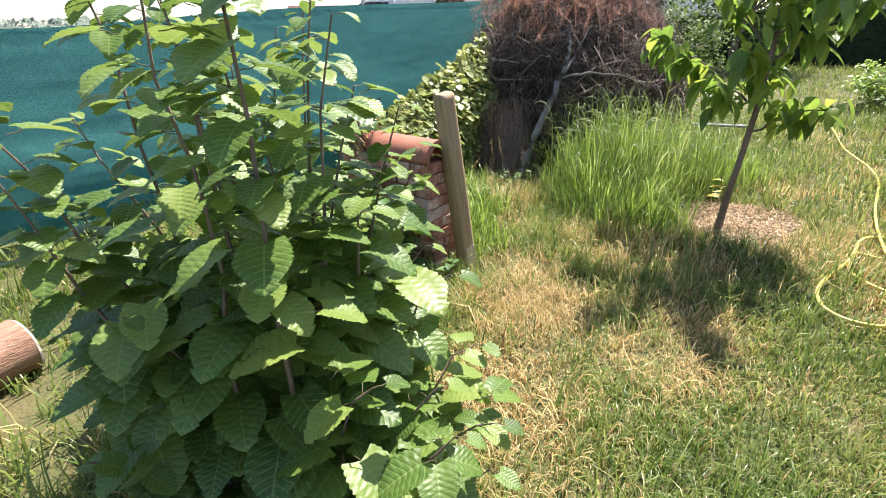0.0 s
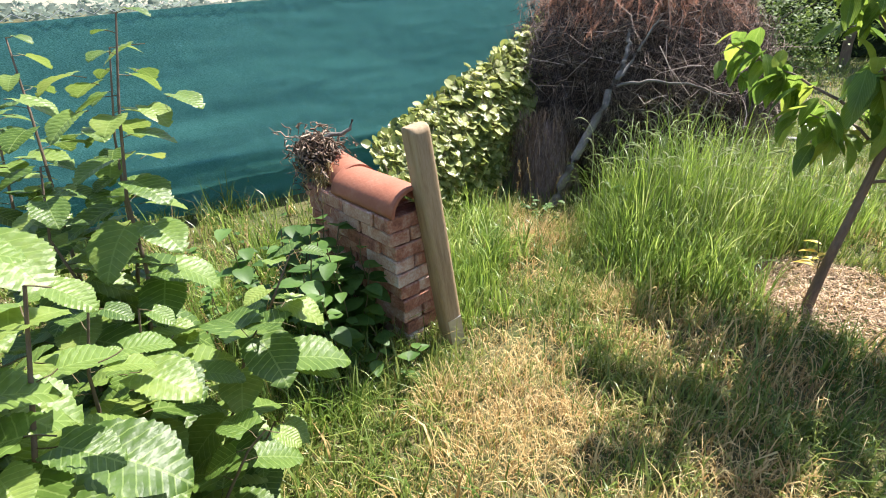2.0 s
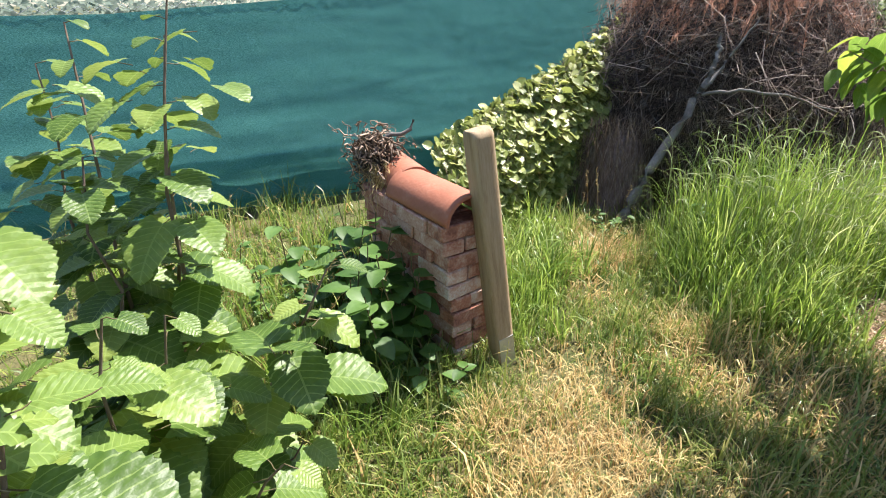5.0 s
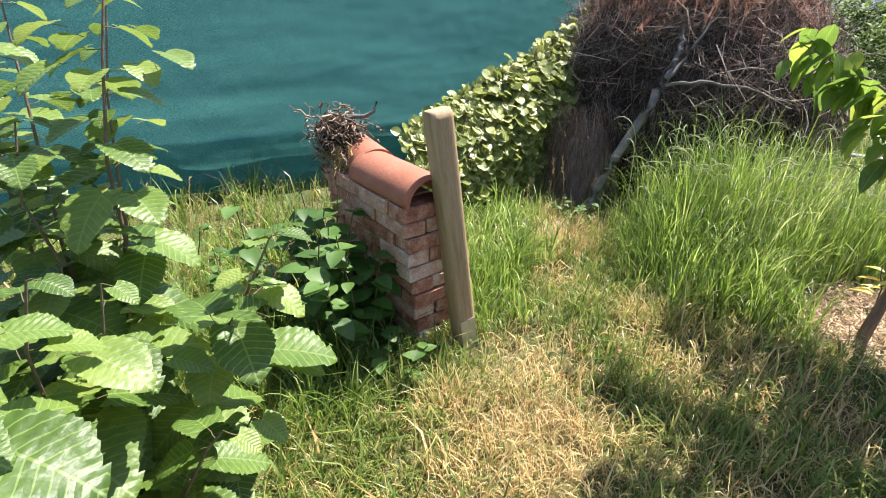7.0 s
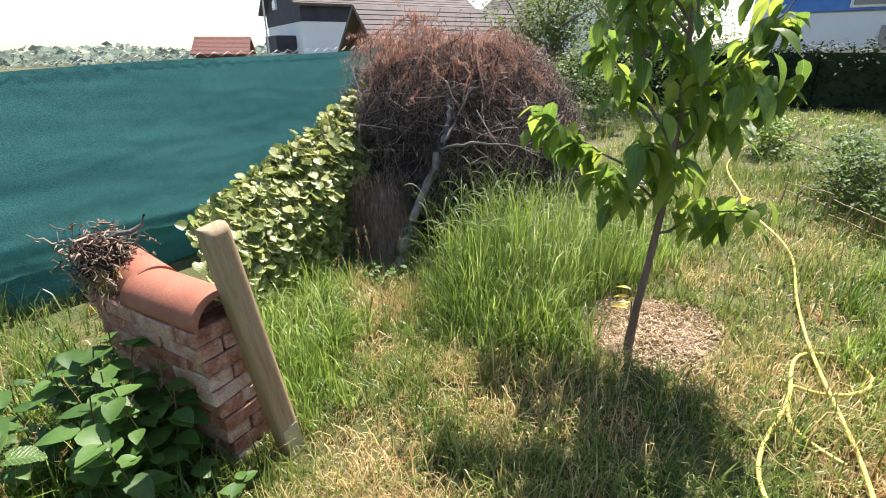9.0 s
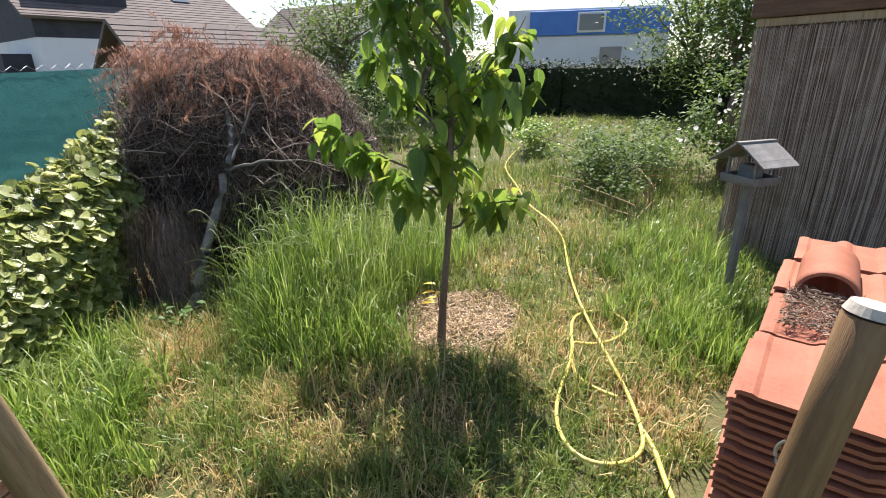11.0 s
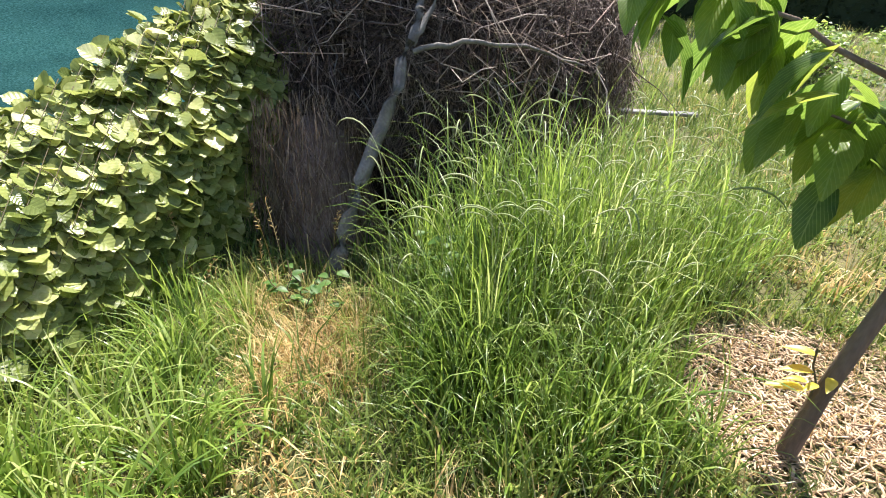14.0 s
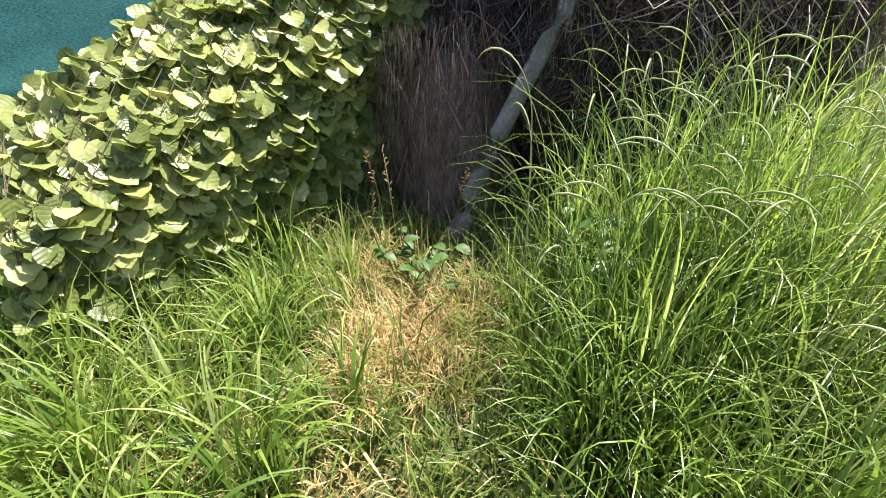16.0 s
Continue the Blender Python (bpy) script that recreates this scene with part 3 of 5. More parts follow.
# second net layer added behind the lowest part, to block sun and darken it
V = []
for i in range(cols + 1):
    s = -9 + 14.2 * i / cols
    for j in range(9):
        v = j / 8
        p = FENCE_AT + FENCE_DIR * s + side * (0.12 - 0.08 * v + 0.02 * noise.noise((s * 1.5, v * 2, 6)))
        V.append((p.x, p.y, 0.02 + 0.42 * v + 0.05 * noise.noise((s * 0.8, 3, 1))))
F = [[i * 9 + j, (i + 1) * 9 + j, (i + 1) * 9 + j + 1, i * 9 + j + 1] for i in range(cols) for j in range(8)]
child("hem", mesh_of("hem", V, F, NET, True), fence, "second net layer added to dim light through the net's bottom")
# mesh wire behind and the twisted ends along the top
zig = []
for i in range(240):
    s = -9 + 14.2 * i / 239
    p = FENCE_AT + FENCE_DIR * s + side * 0.03
    zig.append((p.x, p.y, 1.49 + 0.05 * min(4.5, max(-0.6, s)) + 0.02 * math.sin(s * 1.3) + (0.035 if i % 2 else 0)))
V, F = tubes([zig], 0.002, 3)
child("wire", mesh_of("wire", V, F, STEEL), fence, "zigzag galvanised wire ends")
for k in (0, 1, 5):
    p = FENCE_AT + FENCE_DIR * (-8.5 + 2.7 * k) + side * 0.07
    V, F = tubes([[(p.x, p.y, -0.02), (p.x, p.y, 0.8), (p.x, p.y, 1.46 if k < 3 else 1.7)]], 0.014, 8)
    child("post", mesh_of("post", V, F, STEEL, True), fence)

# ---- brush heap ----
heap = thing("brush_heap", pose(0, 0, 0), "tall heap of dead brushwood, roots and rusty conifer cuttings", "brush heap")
# inner body behind the strands, its near-black colour standing in for deep shade
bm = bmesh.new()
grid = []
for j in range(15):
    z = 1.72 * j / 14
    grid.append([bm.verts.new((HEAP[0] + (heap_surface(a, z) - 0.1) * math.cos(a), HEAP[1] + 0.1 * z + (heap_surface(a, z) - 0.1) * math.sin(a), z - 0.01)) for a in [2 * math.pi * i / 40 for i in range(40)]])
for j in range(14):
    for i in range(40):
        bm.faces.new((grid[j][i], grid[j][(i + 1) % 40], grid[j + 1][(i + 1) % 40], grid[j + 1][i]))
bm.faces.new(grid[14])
part("core", bm, CORE, heap, "inner body of the heap, coloured near-black for the shade in its gaps", smooth=True)


def on_heap(n, zmin, zmax, front=1.0):
    """Random spots on the heap's skin, mostly on the sides that can be seen."""
    out = []
    while len(out) < n:
        a = rng.uniform(-math.pi * 1.15, 0.35) if rng.random() < front else rng.uniform(0, 6.28)
        z = rng.uniform(zmin, zmax)
        r = heap_surface(a, z)
        out.append((HEAP[0] + r * math.cos(a), HEAP[1] + 0.1 * z + r * math.sin(a), z, a))
    return np.array(out)


def heap_strands(n, zmin, zmax, length, radius, mat, name, label, down=0.6, lift=0.05, k=5, sides=3, wob=0.03, clumped=0.0):
    q = on_heap(n, zmin, zmax)
    if clumped:
        q = q[[noise.noise((p[3] * 4.5, p[2] * 4.0, 9)) + 0.4 * noise.noise((p[3] * 11, p[2] * 9, 2)) > clumped - 0.3 for p in q]]
        n = len(q)
    L = rng.uniform(*length, n)
    tang = rng.normal(0, 1, n)
    d = np.stack([-np.sin(q[:, 3]) * tang + np.cos(q[:, 3]) * 0.25, np.cos(q[:, 3]) * tang + np.sin(q[:, 3]) * 0.25, -np.abs(rng.normal(down, 0.5, n)) + rng.normal(0, 0.4, n)], 1)
    d /= np.linalg.norm(d, axis=1, keepdims=True)
    s = np.linspace(-0.5, 0.5, k)
    P = q[:, None, :3] + d[:, None] * (L[:, None] * s)[..., None]
    P += rng.normal(0, 1, P.shape) * (wob * L[:, None, None] / 0.4)
    P[..., :2] += (np.stack([np.cos(q[:, 3]), np.sin(q[:, 3])], 1) * rng.uniform(-0.02, lift, n)[:, None])[:, None]
    P[..., 2] = np.maximum(P[..., 2], 0.0)
    R = rng.uniform(*radius, n)[:, None] * np.linspace(1, 0.5, k)[None]
    V, F = tubes(P, R, sides)
    tagged(child(name, mesh_of(name, V, F, mat), heap, label), kind="stuff")


heap_strands(2600, 0.4, 1.0, (0.12, 0.5), (0.0009, 0.0024), TWIG, "twig_tangle", "tangle of grey and brown dead twigs", 0.6, 0.1, wob=0.05, clumped=0.35)
heap_strands(4200, 0.85, 1.55, (0.12, 0.6), (0.0009, 0.0035), TWIG, "twig_tangle", "tangle of grey and brown dead twigs", 0.3, 0.12, wob=0.05)
heap_strands(15000, 0.02, 1.12, (0.1, 0.38), (0.0006, 0.0015), HAY, "root_mat", "hanging mat of fine roots and old hay", 2.6, 0.09, 4, wob=0.02, clumped=0.3)
heap_strands(900, 0.35, 1.2, (0.2, 0.6), (0.0009, 0.003), REED, "bleached_tangle", "pale bleached roots and stalks hanging down the heap", 2.2, 0.12, 6, wob=0.03)
heap_strands(260, 0.7, 1.5, (0.3, 0.8), (0.0015, 0.004), REED, "bleached_tangle", "pale bare twigs sticking out of the heap", 0.2, 0.2, 5, wob=0.03)
for q in on_heap(60, 0.75, 1.5):
    tng, ln = rng.normal(), rng.uniform(0.4, 1.0)
    d = Vector((-math.sin(q[3]) * tng + math.cos(q[3]) * 0.4, math.cos(q[3]) * tng + math.sin(q[3]) * 0.4, rng.normal(-0.2, 0.5))).normalized() * ln
    c = Vector(q[:3]) + Vector((math.cos(q[3]), math.sin(q[3]), 0)) * 0.06
    V, F = tubes([bent(c - d / 2, c + d / 2, 6, 0, 0.02)], np.linspace(rng.uniform(0.004, 0.008), 0.002, 6)[None], 5)
    child("stick", mesh_of("stick", V, F, GREY_BARK if rng.random() < 0.6 else TWIG, True), heap, "long bare stick")
# rusty conifer sprays on the top
base, hts, wid, hdg, bnd, stems = [], [], [], [], [], []
for k in range(700):
    t, rr = rng.uniform(0, 6.283), math.sqrt(rng.random())
    lump = 0.5 * noise.noise((math.cos(t) * rr * 2.4, math.sin(t) * rr * 2.4, 1)) + 0.1 * noise.noise((math.cos(t) * rr * 8, math.sin(t) * rr * 8, 4))
    c = Vector((HEAP[0] - 0.1 + 0.86 * rr * math.cos(t), HEAP[1] + 0.1 + 0.86 * rr * math.sin(t), 1.27 + 0.46 * math.sqrt(max(0, 1 - rr ** 2.4)) + lump + rng.uniform(-0.05, 0.07)))
    way = Vector((math.cos(t) * rr + rng.normal(0, 0.5), math.sin(t) * rr + rng.normal(0, 0.5), rng.normal(-0.05, 0.25) - 0.8 * rr)).normalized()
    ln = rng.uniform(0.12, 0.34)
    stems.append([tuple(c), tuple(c + way * ln * 0.5 + Vector((0, 0, 0.01))), tuple(c + way * ln - Vector((0, 0, 0.03)))])
    for j in range(46):
        q = c + way * ln * rng.random() + Vector((0, 0, rng.normal(0, 0.006)))
        base.append(q)
        hdg.append(math.atan2(way.y, way.x) + rng.choice((-1, 1)) * rng.uniform(0.3, 1.1))
        hts.append(rng.uniform(0.025, 0.075))
        wid.append(rng.uniform(0.002, 0.0045))
        bnd.append(rng.uniform(0.9, 2.8))
V, F = blades(np.array([tuple(q) for q in base]), np.array(hts), np.array(wid), np.array(hdg), np.array(bnd), 2, 0.2)
W, G = tubes(np.array(stems), 0.0022, 3)
V, F = stack_up([(V, F), (W, G)])
tagged(child("conifer_mass", mesh_of("conifer_mass", V, F, NEEDLE), heap, "pinkish-brown dried conifer foliage piled on top"), kind="stuff")
heap_strands(900, 1.2, 1.75, (0.15, 0.5), (0.0015, 0.004), NEEDLE, "brown_sprays", "dried brown sprays hanging over the edge", 0.5, 0.12)
# grey forked branch
for name, pts, r0, r1 in (("branch", [(0.72, 4.55, -0.01), (0.8, 4.6, 0.22), (0.9, 4.68, 0.45), (1.03, 4.77, 0.7), (1.14, 4.83, 0.98)], 0.04, 0.025),
                          ("branch", [(1.14, 4.83, 0.95), (1.2, 4.9, 1.12), (1.22, 5.0, 1.3)], 0.024, 0.013),
                          ("branch", [(1.14, 4.82, 0.93), (1.38, 4.78, 0.98), (1.7, 4.82, 0.94), (2.0, 4.9, 0.84)], 0.013, 0.005),
                          ("branch", [(1.15, 4.83, 0.96), (1.27, 4.87, 1.15), (1.42, 4.95, 1.4)], 0.014, 0.005)):
    P = np.array(pts)
    t = np.linspace(0, 1, 14)
    P = np.stack([np.interp(t, np.linspace(0, 1, len(P)), P[:, c]) for c in range(3)], 1) + rng.normal(0, 0.006, (14, 3))
    V, F = tubes([P], np.linspace(r0, r1, 14)[None], 8)
    child(name, mesh_of(name, V, F, GREY_BARK, True), heap, "pale lichen-grey branch")

# old root stump low in the heap, hung with fibres
bm = bmesh.new()
rws = []
for j in range(11):
    h = j / 10
    rad = 0.27 * (1 - 0.3 * h) * math.sqrt(max(0.02, 1 - (h * 0.98) ** 5))
    rws.append([bm.verts.new((0.7 + rad * (1 + 0.3 * noise.noise((math.cos(t) * 2.5, math.sin(t) * 2.5, h * 1.2)) + 0.05 * math.sin(t * 13 + h * 3 + 2 * noise.noise((t * 2, h * 3, 1))) + 0.16 * noise.noise((t * 5, h * 2.5, 7))) * math.cos(t), 5.0 + rad * (1 + 0.3 * noise.noise((math.cos(t) * 2.5, math.sin(t) * 2.5, h * 1.2)) + 0.05 * math.sin(t * 13 + h * 3 + 2 * noise.noise((t * 2, h * 3, 1))) + 0.16 * noise.noise((t * 5, h * 2.5, 7))) * math.sin(t) + 0.1 * h, 0.6 * h - 0.01)) for t in [i * math.pi / 18 for i in range(36)]])
for r0, r1 in zip(rws, rws[1:]):
    for i in range(36):
        bm.faces.new((r0[i], r0[(i + 1) % 36], r1[(i + 1) % 36], r1[i]))
bm.faces.new(rws[-1])
part("stump", bm, STUMP, heap, "brown bark-covered root stump", smooth=True)
n = 800
t, h = rng.uniform(-math.pi, 0.3, n), 0.15 + 0.85 * rng.random(n) ** 0.8
L = rng.uniform(0.08, 0.3, n)
s = np.linspace(0, 1, 4)
rad = (0.27 * (1 - 0.3 * h) + rng.uniform(0.01, 0.08, n)) * np.where(h > 0.82, rng.random(n) ** 0.5, 1.0)
P = np.stack([(0.66 + rad * np.cos(t))[:, None] + 0.04 * s * rng.normal(0, 1, (n, 1)), (5.05 + rad * np.sin(t))[:, None] + 0.04 * s * rng.normal(0, 1, (n, 1)), np.maximum(0, 0.75 * h[:, None] - L[:, None] * s)], 2)
V, F = tubes(P, rng.uniform(0.0006, 0.0019, n)[:, None] * np.ones((1, 4)), 3)
tagged(child("root_fibre_mat", mesh_of("root_fibre_mat", V, F, ROOT), heap, "brown hanging root fibres"), kind="stuff")

# ---- ivy ----
ivy = thing("ivy_screen", pose(0, 0, 0), "wire screen covered in pale green ivy leaves by the fence", "ivy screen")
IVY_TOP = (Vector((-0.66, 4.38, 0.56)), Vector((0.66, 5.95, 1.38)))
IVY_FOOT = (Vector((-0.42, 3.9, 0.03)), Vector((0.26, 4.92, 0.1)))


def ivy_leaf(size):
    """A round, shallowly lobed leaf with a notch at its stalk, cupped, as quads round its middle rib."""
    ring = [(0, 0.08), (0.3, -0.06), (0.5, 0.18), (0.53, 0.46), (0.38, 0.78), (0.16, 0.9), (0, 1.0), (-0.16, 0.9), (-0.38, 0.78), (-0.53, 0.46), (-0.5, 0.18), (-0.3, -0.06)]
    V = [(x * size, y * size, (0.16 * abs(x) - 0.2 * (y - 0.35) ** 2) * size) for x, y in ring] + [(0, 0.42 * size, -0.03 * size)]
    F = [[12, i, (i + 1) % 12, (i + 2) % 12] for i in range(0, 12, 2)]
    UV = [(0.5 + 0.9 * x, y) for x, y in ring] + [(0.5, 0.42)]
    return np.array(V), np.array(F), np.array(UV)


def ivy_at(s, h):
    """A place on the screen: s along it, h up it from its foot; it bellies out towards the lawn."""
    p = IVY_FOOT[0].lerp(IVY_FOOT[1], s).lerp(IVY_TOP[0].lerp(IVY_TOP[1], s), h)
    return p + Vector((0.6, -0.62, 0.5)) * (0.16 * math.sin(math.pi * min(1, h)) + 0.05 * noise.noise((s * 7, h * 5, 3)))


def ivy_spot():
    s, h = rng.random(), rng.random() ** 0.85
    p = ivy_at(s, h * (1 + 0.07 * noise.noise((s * 11, 1, 3)))) + Vector((rng.normal(0, 0.02), rng.normal(0, 0.02), rng.normal(0, 0.015)))
    d = Vector((0.6 + rng.normal(0, 0.4), -0.65 + rng.normal(0, 0.4), -0.55 + rng.normal(0, 0.35)))
    up = Vector((0.35 + rng.normal(0, 0.35), -0.3 + rng.normal(0, 0.35), 1.0))
    if h > 0.9 and rng.random() < 0.6:
        d = Vector((rng.normal(0, 0.6), rng.normal(0, 0.6), 0.5))
    return turn(p, d, up, rng.uniform(0.55, 0.95) if rng.random() < 0.65 else rng.uniform(0.9, 1.25)), s


lv, lf, luv = ivy_leaf(0.07)
mats, pieces = [], []
for k in range(4600):
    m, s = ivy_spot()
    (pieces if s < 0.6 and len(pieces) < 290 and k % 4 == 0 else mats).append(m)
V, F = scatter(lv, lf, [np.array(m) for m in mats])
tagged(child("ivy_leaves", mesh_of("ivy_leaves", V, F, IVY, False, np.tile(luv, (len(mats), 1))), ivy, "dense mass of pale ivy leaves"), kind="stuff")
leaf_mesh = mesh_of("leaf", lv, lf, IVY_PIECE, False, luv)
for m in pieces:
    child("leaf", leaf_mesh, ivy, "", m)
for k in range(26):
    a0 = -0.35 + 1.3 * k / 25
    for slant in (0.35, -0.35):
        ends = [(max(0.0, min(1.0, a0 + slant * u)), u) for u in np.linspace(0, 1, 9)]
        V, F = tubes([[tuple(ivy_at(q, u) + Vector((0.02, -0.02, 0.03))) for q, u in ends]], 0.0016, 3)
        child("lattice_wire", mesh_of("lattice_wire", V, F, STEM), ivy)

# ---- gate posts ----
def gate_post(base, top, w, round_top, label, flat=True, mat=None):
    base, top = Vector(base), Vector(top)
    axis = (top - base)
    h = axis.length
    post = thing("wooden_post", Matrix.Translation(base) @ axis.to_track_quat("Z", "Y").to_matrix().to_4x4() @ pose(0, 0, 0, 0, 0, round_top[1]), label, "post")
    bm = bmesh.new()
    rowsp = []
    levels = [0.03, h * 0.25, h * 0.5, h * 0.75, h - w * 0.35]
    profile = []
    for i in range(24):
        a = 2 * math.pi * i / 24
        if flat:
            k = (abs(math.cos(a)) ** 6 + abs(math.sin(a)) ** 6) ** (-1 / 6)
        else:
            k = 1.0
        profile.append((k * math.cos(a) * w / 2, k * math.sin(a) * w / 2))
    for z in levels:
        rowsp.append([bm.verts.new((x + 0.002 * noise.noise((x * 30, z * 3, 1)), y + 0.002 * noise.noise((y * 30, z * 3, 2)), z)) for x, y in profile])
    for f, dz in ((0.98, 0.06), (0.86, 0.2), (0.55, 0.31)):
        rowsp.append([bm.verts.new((x * (f if round_top[0] else 0.97), y * (1 if round_top[0] else 0.97), h - w * 0.35 + w * dz * (1 if round_top[0] else 0.2))) for x, y in profile])
    for r0, r1 in zip(rowsp, rowsp[1:]):
        for i in range(24):
            f = bm.faces.new((r0[i], r0[(i + 1) % 24], r1[(i + 1) % 24], r1[i]))
            f.smooth = True
    bm.faces.new(rowsp[-1])
    part("shaft", bm, mat or POST, post)
    return post, h


post_a, ha = gate_post((0.155, 2.815, 0), (0.015, 2.75, 1.085), 0.094, (True, 20), "squared softwood gate post with a rounded top, leaning slightly")
bm = bmesh.new()
for sx in (-1, 1):
    bmesh.ops.create_cube(bm, size=1, matrix=Matrix.Translation((sx * 0.0475, 0, 0.07)) @ Matrix.Diagonal((0.004, 0.075, 0.18, 1)))
part("post_shoe", bm, STEEL, post_a, "galvanised steel post shoe")
P = [(-0.052 - 0.018 * math.sin(t * math.pi), -0.02 + 0.012 * t, 0.86 - 0.11 * t) for t in np.linspace(0, 1, 9)]
V, F = tubes([P], 0.003, 6)
child("latch_loop", mesh_of("latch_loop", V, F, STEEL, True), post_a, "bent wire latch loop")
post_b, hb = gate_post((1.74, 1.37, 0), (1.9, 1.325, 1.12), 0.1, (False, 0), "round brown timber gate post with a pale top", False, DARKPOST)
# end-grain cap; the sun's glare on the post top is painted in as paleness
bm = bmesh.new()
bmesh.ops.create_cone(bm, cap_ends=True, segments=24, radius1=0.05, radius2=0.042, depth=0.022, matrix=Matrix.Translation((0, 0, hb - 0.012)))
part("post_top", bm, ENDGRAIN, post_b, "pale end grain with sun glare put into its colour", smooth=False)
P = [(0.052 + 0.014 * math.sin(t * math.pi), 0.01, 0.74 - 0.07 * t) for t in np.linspace(0, 1, 9)]
V, F = tubes([P], 0.004, 6)
child("hinge_ring", mesh_of("hinge_ring", V, F, STEEL, True), post_b, "steel ring")

# ---- brick pile ----
pile = thing("brick_pile", Matrix.Translation((-0.045, 2.735, 0)), "dry-stacked pile of old whitened red bricks", "brick pile")
FLIP = Matrix(((-0.79, 0.62, 0, 0), (0.62, 0.79, 0, 0), (0, 0, 1, 0), (0, 0, 0, 1)))


def brick_mesh(lx, ly):
    bm = box_bm(lx, ly, 0.066, 0.006, segs=1)
    for v in bm.verts:
        v.co += Vector((noise.noise(v.co * 25 + Vector((lx, ly, 3))), noise.noise(v.co * 25 + Vector((7, lx, ly))), noise.noise(v.co * 25 + Vector((1, 2, ly))))) * 0.004
    me = bpy.data.meshes.new("brick")
    bm.to_mesh(me)
    bm.free()
    me.materials.append(BRICK)
    return me


HEADER, STRETCH = [brick_mesh(0.108, 0.222 + 0.001 * k) for k in range(2)], [brick_mesh(0.226, 0.108 + 0.001 * k) for k in range(2)]
for c in range(10):
    x = 0.0
    order = ("H", "S", "S", "H") if c % 2 else ("S", "S", "H", "H")
    lean = -0.012 * c
    for kind in order:
        if kind == "H":
            spots = [(x + 0.055, 0.115, HEADER)]
            x += 0.113
        else:
            spots = [(x + 0.115, 0.056, STRETCH), (x + 0.115, 0.172, STRETCH)]
            x += 0.231
        for px, py, kinds in spots:
            m = Matrix.Translation(FLIP @ Vector((px + rng.normal(0, 0.004), py + rng.normal(0, 0.005), 0.036 + 0.0705 * c)) + Vector((lean * 0.45, lean * 0.7, 0))) @ FLIP @ pose(0, 0, 0, 0, 0, rng.normal(0, 1.4))
            child("brick", kinds[rng.integers(2)], pile, "", m)


def ridge_mesh(radius, length, thick, flare=0.0):
    bm = bmesh.new()
    outer, inner = [], []
    for j in range(9):
        t = j / 8
        r = radius * (1 + flare * t)
        outer.append([bm.verts.new((r * math.cos(a), t * length, r * math.sin(a) * 0.95)) for a in [math.pi * i / 20 for i in range(21)]])
        inner.append([bm.verts.new(((r - thick) * math.cos(a), t * length, (r - thick) * math.sin(a) * 0.95)) for a in [math.pi * i / 20 for i in range(21)]])
    for j in range(8):
        for i in range(20):
            f = bm.faces.new((outer[j][i], outer[j][i + 1], outer[j + 1][i + 1], outer[j + 1][i]))
            g = bm.faces.new((inner[j + 1][i], inner[j + 1][i + 1], inner[j][i + 1], inner[j][i]))
            f.smooth = g.smooth = True
        for i in (0, 20):
            bm.faces.new((outer[j][i], outer[j + 1][i], inner[j + 1][i], inner[j][i]))
    for j in (0, 8):
        for i in range(20):
            bm.faces.new((outer[j][i], inner[j][i], inner[j][i + 1], outer[j][i + 1]))
    bmesh.ops.recalc_face_normals(bm, faces=bm.faces)
    return bm


TOPZ = 0.712
pm = Matrix.Translation((-0.045 - 0.045, 2.735 - 0.07, TOPZ)) @ Matrix.Rotation(math.atan2(0.62, -0.79) - math.pi / 2, 4, "Z")
solid("ridge_tile", ridge_mesh(0.118, 0.46, 0.014), TERRACOTTA, "half-round terracotta ridge tile lying on the brick pile", "roof tile", m=pm @ Matrix.Translation((0.118, -0.02, 0)))
solid("ridge_tile", ridge_mesh(0.105, 0.36, 0.014, 0.06), TERRACOTTA, "half-round terracotta ridge tile at the back of the pile", "roof tile", m=pm @ Matrix.Translation((0.13, 0.4, 0.02)) @ pose(0, 0, 0, 0, 0, -10))

# root clump on the tiles
roots = thing("root_clump", pose(-0.56, 3.14, 0.8), "dried clump of pulled roots and stalks on the tiles", "root clump")
n = 620
d = rng.normal(0, 1, (n, 3))
d /= np.linalg.norm(d, axis=1, keepdims=True)
c = rng.normal(0, 1, (n, 3)) * np.array([0.06, 0.05, 0.05]) + np.array([0, 0, 0.04])
s = np.linspace(0, 1, 6)
P = c[:, None] + d[:, None] * (rng.uniform(0.02, 0.085, n)[:, None] * s)[..., None] + rng.normal(0, 0.011, (n, 6, 3))
P[..., 2] = np.maximum(P[..., 2] - 0.02 * s[None] ** 2, -0.28)
bm = bmesh.new()
bmesh.ops.create_icosphere(bm, subdivisions=3, radius=0.085, matrix=Matrix.Translation((0, 0, 0.03)))
for v in bm.verts:
    v.co = v.co * (1 + 0.55 * noise.noise(v.co * 22))
part("soil_ball", bm, CORE, roots, "dark soil caught in the roots")
V, F = tubes(P, rng.uniform(0.001, 0.0062, n)[:, None] * np.linspace(1, 0.35, 6)[None], 4)
child("root_tangle", mesh_of("root_tangle", V, F, ROOT), roots)
P = np.array([(0.02, 0.0, 0.1), (0.07, 0.02, 0.135), (0.12, 0.03, 0.135), (0.165, 0.04, 0.16), (0.18, 0.045, 0.205)])
V, F = tubes([P], np.array([[0.012, 0.011, 0.01, 0.009, 0.006]]), 7)
child("thick_root", mesh_of("thick_root", V, F, GREY_BARK, True), roots, "pale bent thick root")
